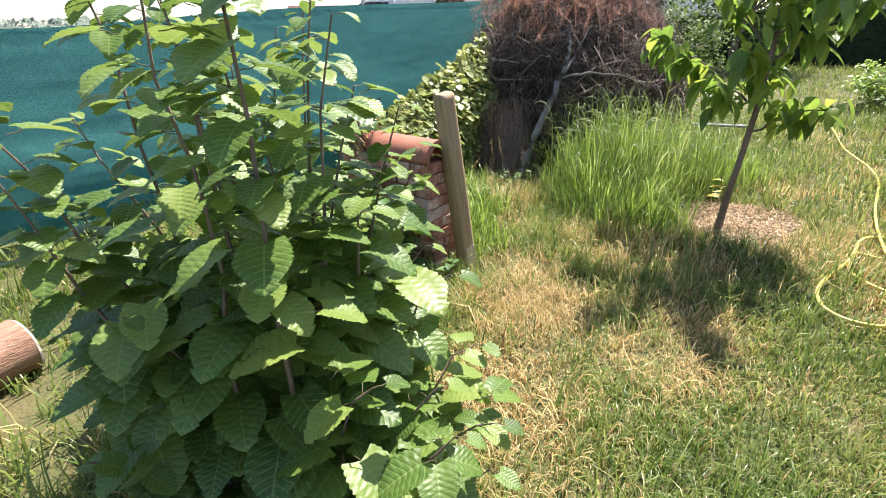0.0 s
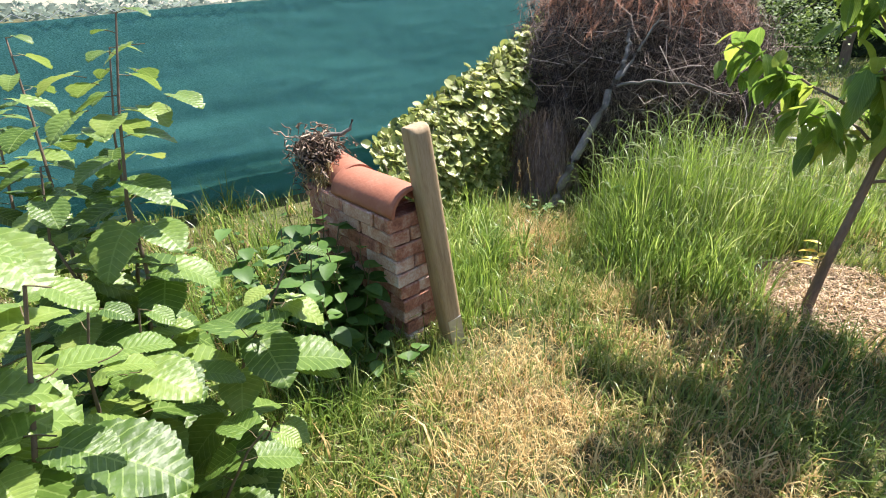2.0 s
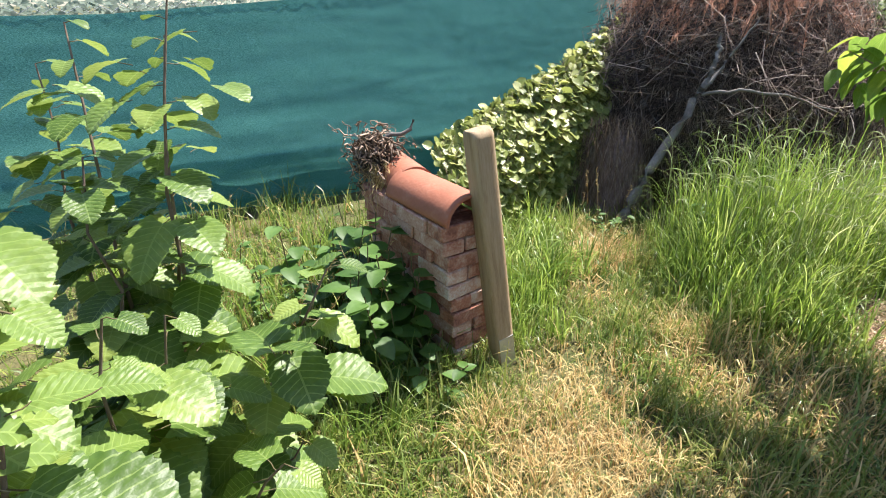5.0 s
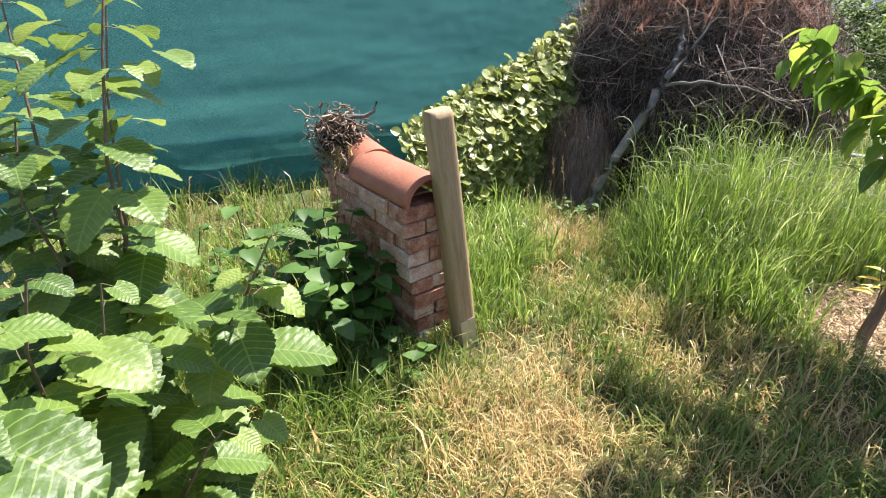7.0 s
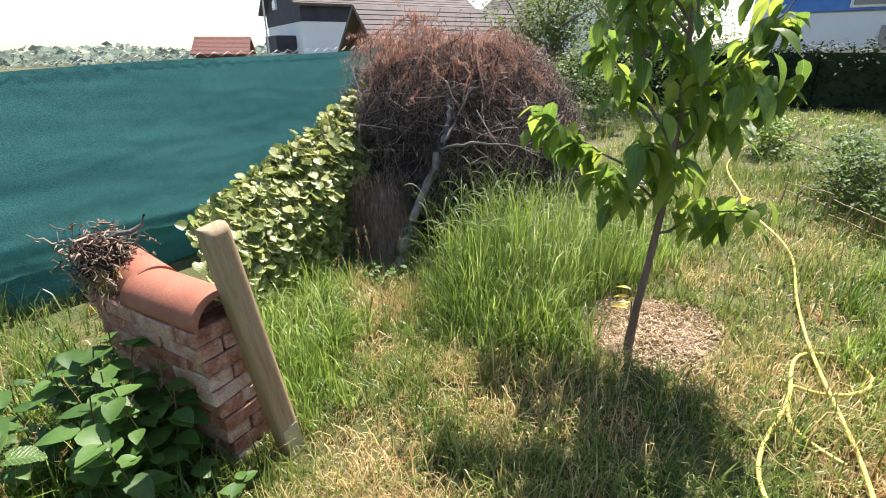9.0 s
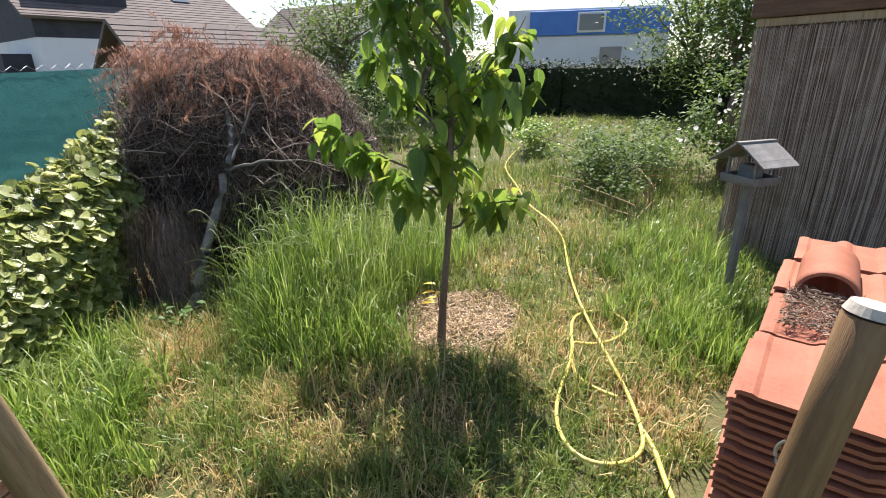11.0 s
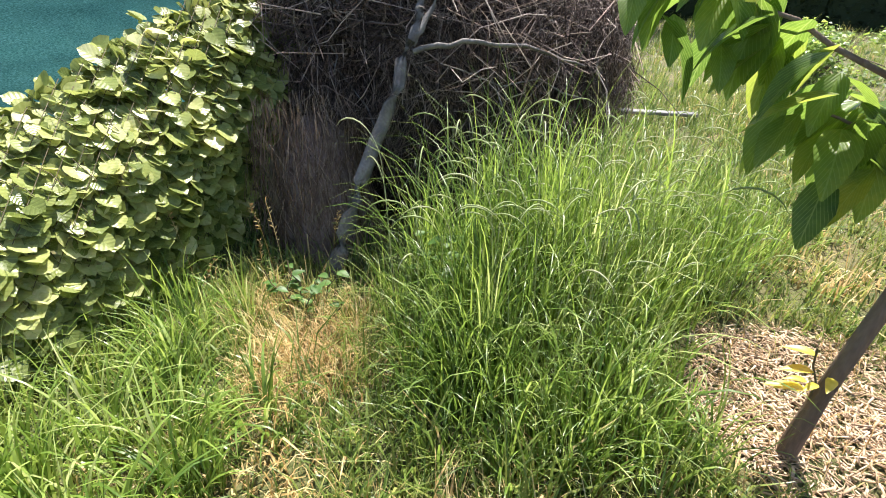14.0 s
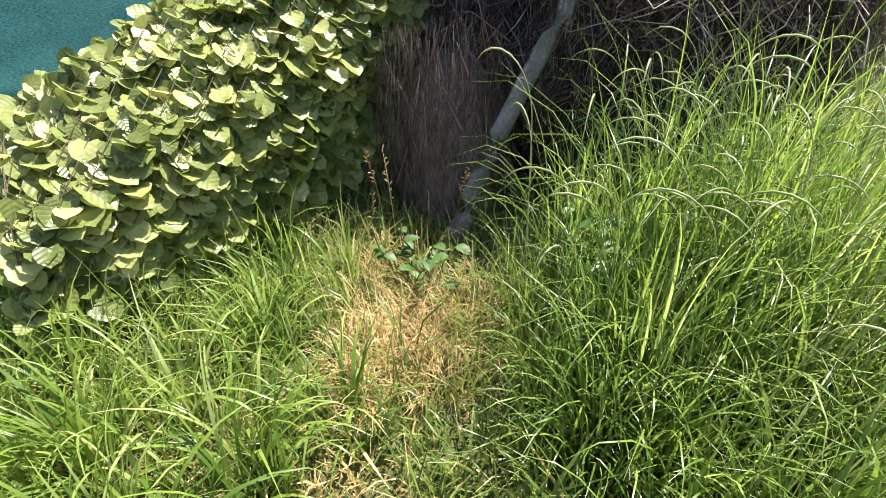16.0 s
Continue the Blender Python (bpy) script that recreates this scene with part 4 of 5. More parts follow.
hang = [bent((rng.normal(0.04, 0.05), rng.normal(-0.05, 0.03), 0.02), (rng.normal(0.1, 0.07), rng.normal(-0.1, 0.04), rng.uniform(-0.2, -0.05)), 6, 0, 0.012) for k in range(150)]
V, F = tubes(np.array(hang), 0.0014, 3)
tagged(child("stalk_fringe", mesh_of("stalk_fringe", V, F, STRAW), roots, "thin straw-coloured hanging stalks"), kind="stuff")

# ---- weeds by the bricks ----
def leafy_weed(cx, cy, h, stems, size, name, label, spread=0.18):
    lv, lf, uv = leaf_grid(size, size * 0.75, 4, 5, 0.8, 0.2, 0.25)
    paths, mats = [], []
    for k in range(stems):
        a = rng.uniform(0, 6.28)
        b = (cx + spread * rng.normal(), cy + spread * rng.normal(), -0.01)
        t = (b[0] + 0.1 * math.cos(a), b[1] + 0.1 * math.sin(a), h * rng.uniform(0.45, 1.0))
        p = bent(b, t, 6, 0, 0.012)
        paths.append(p)
        for j in range(int(9 * t[2] / 0.5) + 3):
            u = 0.15 + 0.85 * rng.random()
            q = np.array([np.interp(u, np.linspace(0, 1, 6), p[:, c]) for c in range(3)])
            g = rng.uniform(0, 6.28)
            mats.append(np.array(turn(q, (math.cos(g), math.sin(g), rng.uniform(-0.2, 0.4)), (0, 0, 1), rng.uniform(0.5, 1.15))))
    W, G = scatter(lv, lf, mats)
    ob = thing(name, pose(0, 0, 0), label, "weeds")
    for p in paths:
        V, F = tubes([p], 0.0028, 4)
        child("stem", mesh_of("stem", V, F, STEM), ob)
    tagged(child("leaves", mesh_of("leaves", W, G, WEED, True), ob), kind="stuff")


leafy_weed(-0.36, 2.68, 0.62, 16, 0.115, "bramble_weed", "shaded green bramble-like weeds beside the brick pile", 0.09)
leafy_weed(-0.6, 2.85, 0.72, 16, 0.11, "bramble_weed", "shaded green bramble-like weeds beside the brick pile", 0.12)
leafy_weed(-0.2, 2.5, 0.25, 5, 0.08, "low_weed", "low broad-leaved weeds at the foot of the bricks", 0.07)
leafy_weed(-0.85, 2.75, 0.45, 22, 0.065, "bramble_weed", "green weeds before the net fence", 0.3)
leafy_weed(0.6, 4.28, 0.24, 8, 0.05, "weed_sprout", "small bright green weed sprout before the heap", 0.04)
leafy_weed(1.08, 4.2, 0.42, 3, 0.07, "weed_sprout", "broad-leaved green weed among the tall grass", 0.06)

# ---- cherry tree ----
tree = thing("cherry_tree", pose(TREE[0], TREE[1], 0), "young cherry tree with drooping glossy green leaves", "tree")
trunk = np.array([(0, 0, -0.02), (0.015, 0.0, 0.25), (0.04, -0.01, 0.55), (0.06, -0.02, 0.85), (0.07, -0.02, 1.3), (0.06, 0.0, 1.8), (0.08, 0.02, 2.8)])
V, F = tubes([trunk], np.array([[0.03, 0.023, 0.02, 0.019, 0.016, 0.012, 0.006]]), 10)
child("trunk", mesh_of("trunk", V, F, BARK, True), tree)
BOUGHS = [((0.05, -0.01, 0.72), (0.42, -0.28, 0.93)), ((0.05, 0, 0.95), (-0.55, 0.36, 1.3)), ((0.06, 0, 1.15), (0.45, -0.28, 1.5)), ((0.06, 0, 1.2), (-0.28, 0.28, 1.72)),
         ((0.06, 0, 1.3), (0.48, -0.12, 1.85)), ((0.06, 0, 1.5), (-0.35, -0.1, 1.9)), ((0.06, 0, 1.6), (0.3, 0.35, 2.1)), ((0.06, 0, 1.05), (-0.25, -0.3, 1.25)), ((0.06, 0, 1.0), (0.3, 0.3, 1.3)),
         ((0.06, 0, 1.7), (-0.45, 0.3, 2.25)), ((0.07, 0, 1.9), (-0.1, -0.4, 2.35)), ((0.07, 0, 2.1), (0.1, 0.1, 2.75)), ((0.06, 0, 0.9), (-0.2, 0.16, 1.0)), ((0.06, 0, 1.4), (0.1, -0.42, 1.6)),
         ((0.06, 0, 1.75), (-0.55, -0.15, 2.2)), ((0.07, 0, 1.95), (-0.5, 0.5, 2.5)), ((0.07, 0, 2.2), (-0.45, 0.1, 2.8)), ((0.07, 0, 2.3), (0.1, 0.4, 2.95))]
CHERRY_LEAVES = []
for k in range(4):
    lv, lf, uv = leaf_grid(0.135 + 0.012 * k, 0.066 + 0.005 * k, 4, 6, 0.85, 0.35, 0.22 + 0.08 * k, 0.006, 0.03, 0.85)
    CHERRY_LEAVES.append(mesh_of("leaf", lv, lf, CHERRY, True, uv))
spots = []
limb_paths = []
for a, b in BOUGHS:
    p = bent(a, b, 8, -0.03, 0.012)
    limb_paths.append(p)
    ln = float(np.linalg.norm(np.array(b) - np.array(a)))
    for j in range(int(16 + 34 * ln)):
        u = 0.3 + 0.7 * rng.random() ** 0.7
        q = np.array([np.interp(u, np.linspace(0, 1, 8), p[:, c]) for c in range(3)]) + rng.normal(0, 0.045, 3)
        spots.append(q)
for j in range(170):
    z = rng.uniform(0.88, 2.6)
    spots.append(np.array((0.06 + rng.normal(0, 0.12), rng.normal(0, 0.12), z)))
for p in limb_paths:
    V, F = tubes([p], np.linspace(0.009, 0.0025, 8)[None], 6)
    child("limb", mesh_of("limb", V, F, BARK, True), tree)
spots.sort(key=lambda q: q[2] + rng.normal(0, 0.25))
extra_mats = []
for i, q in enumerate(spots):
    g = rng.uniform(0, 6.28)
    m = turn(q, (math.cos(g) * 0.75, math.sin(g) * 0.75, rng.uniform(-1.15, -0.1)), (0, 0, 1), rng.uniform(0.75, 1.2))
    if i < 300:
        child("leaf", CHERRY_LEAVES[i % 4], tree, "", m)
    else:
        extra_mats.append(np.array(m))
if extra_mats:
    lv, lf, uv = leaf_grid(0.13, 0.066, 4, 6, 0.85, 0.35, 0.3, 0.006, 0.03, 0.85)
    W, G = scatter(lv, lf, extra_mats)
    tagged(child("crown", mesh_of("crown", W, G, CHERRY_REST, True, np.tile(uv, (len(extra_mats), 1))), tree, "upper leaves"), kind="stuff")

# yellow shoot low on the trunk
for k in range(7):
    g = 2.4 + rng.normal(0, 0.7)
    e = Vector((0.02, 0, 0.24 + 0.02 * k)) + Vector((math.cos(g), math.sin(g), 0.1)) * 0.05
    lv, lf, uv = leaf_grid(0.07, 0.03, 4, 5, 0.85, 0.3, 0.3)
    child("yellow_leaf", mesh_of("yellow_leaf", lv, lf, YELLOW_LEAF, True, uv), tree, "yellowing leaf on a low shoot", turn(e, (math.cos(g), math.sin(g), 0.2), (0, 0, 1), rng.uniform(0.7, 1.3)))
V, F = tubes([bent((0.0, 0, 0.18), (-0.04, 0.03, 0.4), 5, 0, 0.004)], 0.003, 5)
child("shoot", mesh_of("shoot", V, F, STEM, True), tree)

# wood chips round the tree
n = 4200
a, r = rng.random(n) * 6.283, MULCH[2] * np.sqrt(rng.random(n)) * 1.02
r = r * (1 + 0.22 * np.sin(3 * a + 1) * (r / MULCH[2]) + rng.normal(0, 0.08, n))
mats = [np.array(Matrix.Translation((MULCH[0] + q * math.cos(t), MULCH[1] + q * math.sin(t), rng.uniform(0.004, 0.022))) @ pose(0, 0, 0, rng.normal(0, 16), rng.normal(0, 16), rng.uniform(0, 360)) @ Matrix.Diagonal((rng.uniform(0.4, 1.7), rng.uniform(0.12, 0.55), 0.45, 1))) for t, q in zip(a, r)]
bv = np.array([(x, y, z) for z in (-0.003, 0.003) for x, y in ((-0.016, -0.006), (0.016, -0.007), (0.018, 0.006), (-0.014, 0.007))])
bf = np.array([(3, 2, 1, 0), (4, 5, 6, 7), (0, 1, 5, 4), (1, 2, 6, 5), (2, 3, 7, 6), (3, 0, 4, 7)])
V, F = scatter(bv, bf, mats)
tagged(new("wood_chips", mesh_of("wood_chips", V, F, CHIP)), "pale wood-chip mulch round the cherry trunk", "mulch", "", "stuff")

# ---- hazel bush ----
def hazel_leaf(length, width, droop):
    """A broad toothed leaf with a heart-shaped base, a short tip and corrugated side veins."""
    nx, ny = 4, 24
    V, UV = [], []
    for j in range(ny + 1):
        v = j / ny
        prof = (0.34 + 0.66 * math.sin(math.pi * min(1.0, 0.18 + 0.66 * v / 0.86)) if v < 0.86 else 1.0) * (1 - max(0, (v - 0.55) / 0.45) ** 1.9) ** 0.8
        for i in range(nx + 1):
            u = i / nx * 2 - 1
            tooth = (0.05 if j % 2 else -0.035) if abs(u) > 0.99 else 0
            x = u * width / 2 * prof * (1 + tooth)
            y = v * length - 0.13 * length * abs(u) ** 1.5 * max(0, 1 - v * 3)
            rib = 0.011 * length * math.cos(2 * math.pi * (8 * v - 2.2 * abs(u) * prof)) * min(1, abs(u) * 3)
            V.append((x, y, abs(u) * 0.17 * width * prof - droop * length * v * v + rib - 0.05 * length * abs(u) ** 3))
            UV.append((0.5 + u / 2 * prof, v))
    F = [[j * (nx + 1) + i, j * (nx + 1) + i + 1, (j + 1) * (nx + 1) + i + 1, (j + 1) * (nx + 1) + i] for j in range(ny) for i in range(nx)]
    return np.array(V), np.array(F), np.array(UV)


hazel = thing("hazel_bush", pose(-0.5, 1.4, 0), "hazel bush with large ribbed bright green leaves", "shrub")
HB = Vector((-0.5, 1.4, 0))
STEMS = [((-0.38, 0.95, 0), (-0.34, 0.9, 1.75)), ((-0.45, 1.1, 0), (0.02, 1.2, 0.8)), ((-0.4, 1.05, 0), (-0.02, 0.95, 0.62)), ((-0.4, 1.1, 0), (-0.12, 1.05, 1.15)),
         ((-0.52, 1.6, 0), (-0.47, 1.92, 1.5)), ((-0.5, 1.6, 0), (-0.07, 1.74, 1.02)), ((-0.5, 1.5, 0), (-0.06, 1.5, 0.75)), ((-0.6, 1.7, 0), (-0.8, 1.95, 1.45)),
         ((-0.6, 1.5, 0), (-1.1, 1.5, 1.2)), ((-0.5, 1.4, 0), (-0.2, 1.3, 0.55)), ((-0.6, 1.3, 0), (-0.95, 1.0, 1.3)), ((-0.42, 1.0, 0), (-0.62, 1.2, 1.6)),
         ((-0.55, 1.5, 0), (-0.35, 1.6, 0.95)), ((-0.55, 1.55, 0), (-0.62, 1.75, 1.2)), ((-0.5, 1.2, 0), (-0.65, 0.85, 0.9)), ((-0.5, 1.1, 0), (0.08, 1.05, 0.42)), ((-0.5, 1.4, 0), (-0.3, 1.45, 1.05)), ((-0.55, 1.6, 0), (-0.2, 1.75, 0.5)), ((-0.7, 1.75, 0), (-0.62, 2.05, 1.42)), ((-0.75, 1.7, 0), (-1.0, 2.0, 1.35)), ((-0.5, 1.3, 0), (-0.75, 1.45, 1.55)), ((-0.45, 1.0, 0), (0.1, 1.22, 0.55)), ((-0.45, 1.0, 0), (-0.15, 0.8, 0.75)), ((-0.5, 1.2, 0), (-0.2, 1.2, 1.3)), ((-0.6, 1.1, 0), (-0.95, 1.15, 0.75)), ((-0.6, 1.2, 0), (-1.05, 1.35, 0.95)), ((-0.55, 1.0, 0), (-0.85, 0.85, 0.5)), ((-0.6, 1.3, 0), (-1.0, 1.5, 0.6)), ((-0.45, 1.0, 0), (-0.35, 0.75, 0.45)), ((-0.6, 1.05, 0), (-0.9, 0.95, 1.2)), ((-0.4, 1.0, 0), (0.12, 0.98, 0.3)),
         ((-0.42, 1.0, 0), (-0.22, 1.12, 1.45)), ((-0.5, 1.0, 0), (-0.52, 0.98, 1.55)), ((-0.42, 1.05, 0), (-0.1, 1.22, 1.25)), ((-0.55, 1.2, 0), (-0.55, 1.35, 1.68)), ((-0.6, 1.2, 0), (-0.85, 1.3, 1.6)), ((-0.45, 1.2, 0), (-0.3, 1.32, 1.52)), ((-0.4, 0.95, 0), (0.02, 0.85, 0.56)), ((-0.4, 0.9, 0), (-0.12, 0.74, 0.48)), ((-0.4, 0.95, 0), (0.12, 0.95, 0.5))]
HAZEL_LEAVES = []
for k in range(5):
    s = 0.092 + 0.012 * k
    lv, lf, uv = hazel_leaf(s * 1.06, s * 0.92, 0.08 + 0.06 * k)
    HAZEL_LEAVES.append(mesh_of("leaf", lv, lf, HAZEL, True, uv))
paths, count = [], 0
leafspots = []
for a, b in STEMS:
    p = bent(Vector(a) - HB, Vector(b) - HB, 8, -0.04, 0.015)
    paths.append(p)
    ln = float(np.linalg.norm(np.array(b) - np.array(a)))
    step = 0.05
    for j in range(int(ln * 0.85 / step)):
        u = 1 - j * step / ln
        q = np.array([np.interp(u, np.linspace(0, 1, 8), p[:, c]) for c in range(3)])
        leafspots.append((q, j))
        for extra_leaf in range(rng.integers(0, 3) if j > 1 else 0):
            leafspots.append((q + rng.normal(0, 0.05, 3), j + 1 + extra_leaf))
for p in paths:
    V, F = tubes([p], np.linspace(0.009, 0.002, 8)[None], 6)
    child("stem", mesh_of("stem", V, F, BARK, True), hazel)
petioles = []
rng.shuffle(leafspots)
more = []
for i, (q, j) in enumerate(leafspots):
    q = np.array((min(q[0], 0.62), q[1], max(q[2], 0.06)))
    j = int(j)
    g = j * 2.4 + rng.normal(0, 0.5)
    out = Vector((math.cos(g), math.sin(g), rng.uniform(-0.1, 0.35)))
    stalk = 0.03
    e = Vector(q) + out.normalized() * stalk
    petioles.append(bent(q, e, 4, 0, 0.001))
    lm = turn(e, (out.x, out.y, out.z - 0.35), (0, 0, 1), rng.uniform(0.75, 1.2) * (0.5 + 0.1 * min(j, 6)) * (1 - 0.32 * min(1, max(0, q[2] - 0.7) / 0.4)))
    if i < 300:
        child("leaf", HAZEL_LEAVES[rng.integers(5)], hazel, "", lm)
    else:
        more.append(np.array(lm))
lv, lf, uv = hazel_leaf(0.13, 0.112, 0.2)
W, G = scatter(lv, lf, more)
tagged(child("foliage", mesh_of("foliage", W, G, HAZEL_REST, True, np.tile(uv, (len(more), 1))), hazel, "further ribbed green leaves"), kind="stuff")
V, F = tubes(np.array(petioles), 0.0012, 3)
tagged(child("leaf_stalk", mesh_of("leaf_stalk", V, F, STEM), hazel), kind="stuff")

# ---- log by the fence ----
log = thing("log", pose(-2.14, 1.42, 0.12, 0, 0, 64), "sawn pinkish barkless log lying in the grass", "log")
P = np.stack([np.linspace(-0.5, 0.5, 9), np.zeros(9), 0.008 * np.sin(np.arange(9))], 1)
V, F = tubes([P], 0.13 + 0.006 * np.sin(np.arange(9) * 2.3)[None], 18)
child("stem", mesh_of("stem", V, F, LOGWOOD, True), log)
for sx in (-1, 1):
    bm = bmesh.new()
    bmesh.ops.create_cone(bm, cap_ends=True, segments=18, radius1=0.13, radius2=0.125, depth=0.012, matrix=Matrix.Translation((sx * 0.503, 0, 0)) @ Matrix.Rotation(math.pi / 2, 4, "Y"))
    part("cut_end", bm, ENDGRAIN, log, "pale sawn end")

# ---- tile stacks ----
U, W2 = Vector((0.936, 0.352, 0)), Vector((0.352, -0.936, 0))
TURN_U = math.atan2(0.352, 0.936)


def pan_tile():
    """An interlocking clay tile, rolls along its length: 0.42 long (x), 0.40 wide (-y)."""
    nx, ny = 2, 28
    bm = bmesh.new()
    top, bot = [], []
    for i in range(nx + 1):
        rt, rb = [], []
        for j in range(ny + 1):
            w = j / ny
            z = 0.018 * max(0, math.sin((w - 0.42) / 0.2 * math.pi)) if 0.42 < w < 0.62 else 0
            z += 0.016 * max(0, math.sin((w - 0.86) / 0.2 * math.pi)) if w > 0.86 else 0
            z += 0.006 if (w < 0.12 and int(w * 50) % 2) else 0
            rt.append(bm.verts.new((0.42 * i / nx, -0.40 * w, 0.014 + z)))
            rb.append(bm.verts.new((0.42 * i / nx, -0.40 * w, z * 0.8)))
        top.append(rt)
        bot.append(rb)
    for i in range(nx):
        for j in range(ny):
            f = bm.faces.new((top[i][j], top[i + 1][j], top[i + 1][j + 1], top[i][j + 1]))
            bm.faces.new((bot[i][j + 1], bot[i + 1][j + 1], bot[i + 1][j], bot[i][j]))
        for j in (0, ny):
            bm.faces.new((top[i][j], bot[i][j], bot[i + 1][j], top[i + 1][j]))
    for i in (0, nx):
        for j in range(ny):
            bm.faces.new((top[i][j], top[i][j + 1], bot[i][j + 1], bot[i][j]))
    bmesh.ops.recalc_face_normals(bm, faces=bm.faces)
    me = bpy.data.meshes.new("roof_tile")
    bm.to_mesh(me)
    bm.free()
    me.materials.append(TERRACOTTA)
    return me


TILE = pan_tile()


def tile_stack(x, y, count, label, pitch=0.033):
    ob = thing("tile_stack", pose(x, y, 0, 0, 0, math.degrees(TURN_U)), label, "tile stack", "stacks of clay roof tiles")
    for k in range(count):
        child("roof_tile", TILE, ob, "", pose(rng.normal(0, 0.005), rng.normal(0, 0.005), 0.002 + pitch * k, 0, 0, rng.normal(0, 0.6)))
    return ob


tile_stack(1.98, 1.6, 22, "stack of orange clay interlocking roof tiles")
tile_stack(2.52, 1.79, 20, "stack of orange clay roof tiles with debris on top")
tile_stack(2.98, 1.97, 20, "stack of orange clay roof tiles under a ridge tile")
tile_stack(3.44, 2.1, 20, "stack of orange clay roof tiles near the shed")
solid("ridge_tile", ridge_mesh(0.115, 0.44, 0.015), TERRACOTTA, "half-round terracotta ridge tile on the stacked tiles", "roof tile", m=Matrix.Translation((2.99, 1.77, 0.668)) @ Matrix.Rotation(TURN_U - math.pi / 2, 4, "Z"))
# debris between the stacks
n = 1100
u, w = rng.uniform(0.04, 0.44, n), rng.uniform(0.05, 0.37, n)
c = np.stack([2.52 + U.x * u + W2.x * w, 1.79 + U.y * u + W2.y * w, 0.672 + 0.03 * rng.random(n) ** 2], 1)
d = rng.normal(0, 1, (n, 3)) * np.array([1, 1, 0.3])
d /= np.linalg.norm(d, axis=1, keepdims=True)
P = c[:, None] + d[:, None] * (rng.uniform(0.01, 0.05, n)[:, None] * np.linspace(-0.5, 0.5, 3))[..., None]
P[:, 1, 2] += 0.006
V, F = tubes(P, rng.uniform(0.0008, 0.003, n)[:, None] * np.ones((1, 3)), 3)
tagged(new("dead_leaf_litter", mesh_of("dead_leaf_litter", V, F, ROOT)), "dry brown litter lying on the tiles", "debris", "", "stuff")
# hose fitting on the tiles
tap = thing("hose_fitting", pose(3.72, 1.75, 0.665, 0, 0, 25), "dark plastic hose connector lying on the tiles", "hose fitting")
V, F = tubes([[(-0.09, 0, 0.035), (-0.04, 0, 0.035), (0.0, 0, 0.035), (0.05, 0, 0.035), (0.1, 0, 0.035)]], np.array([[0.018, 0.022, 0.032, 0.03, 0.022]]), 12)
child("body", mesh_of("body", V, F, BLACK, True), tap)
V, F = tubes([[(0.02, 0, 0.06), (0.03, 0.02, 0.1), (0.07, 0.03, 0.1)]], 0.012, 8)
child("nozzle", mesh_of("nozzle", V, F, BLACK, True), tap)

# ---- garden hose ----
def smooth_curve(name, pts, radius, mat, label, category):
    cu = bpy.data.curves.new(name, "CURVE")
    cu.dimensions = "3D"
    cu.bevel_depth, cu.bevel_resolution, cu.resolution_u = radius, 3, 8
    sp = cu.splines.new("NURBS")
    sp.points.add(len(pts) - 1)
    for k, (x, y, z) in enumerate(pts):
        sp.points[k].co = (x, y, z, 1)
    sp.use_endpoint_u, sp.order_u = True, 4
    cu.materials.append(mat)
    ob = new(name, cu)
    return tagged(ob, label, category)


HZ = 0.055
smooth_curve("garden_hose", [(2.42, 2.3, HZ), (2.36, 2.44, HZ), (2.38, 2.58, HZ), (2.52, 2.7, HZ + 0.02), (2.74, 2.95, HZ + 0.03), (2.92, 3.05, HZ), (3.12, 2.98, HZ), (3.1, 2.75, HZ), (2.85, 2.66, HZ), (2.65, 2.72, HZ),
                             (2.6, 2.8, HZ + 0.02), (2.5, 2.68, HZ + 0.03), (2.3, 2.55, HZ), (2.06, 2.38, HZ), (1.93, 2.15, HZ), (2.02, 2.0, HZ), (2.2, 1.97, HZ), (2.3, 2.06, HZ + 0.02), (2.42, 2.2, HZ), (2.55, 2.38, HZ),
                             (2.75, 2.75, HZ + 0.03), (3.0, 3.12, HZ + 0.02), (3.45, 3.7, HZ), (3.95, 4.22, HZ + 0.02), (4.2, 4.8, HZ + 0.04), (4.35, 5.28, HZ + 0.04), (4.9, 6.1, HZ + 0.05), (5.4, 7.1, HZ + 0.06), (6.1, 7.8, HZ + 0.06), (7.0, 8.6, HZ + 0.05)],
             0.0095, HOSE, "yellow garden hose looped loosely on the grass", "hose")
smooth_curve("garden_hose", [(2.3, 2.06, HZ + 0.02), (2.28, 1.98, HZ), (2.2, 1.9, HZ), (2.05, 1.7, HZ), (1.88, 1.45, HZ), (1.75, 1.2, HZ), (1.6, 0.8, HZ)], 0.011, HOSE, "loose end of the yellow garden hose", "hose")

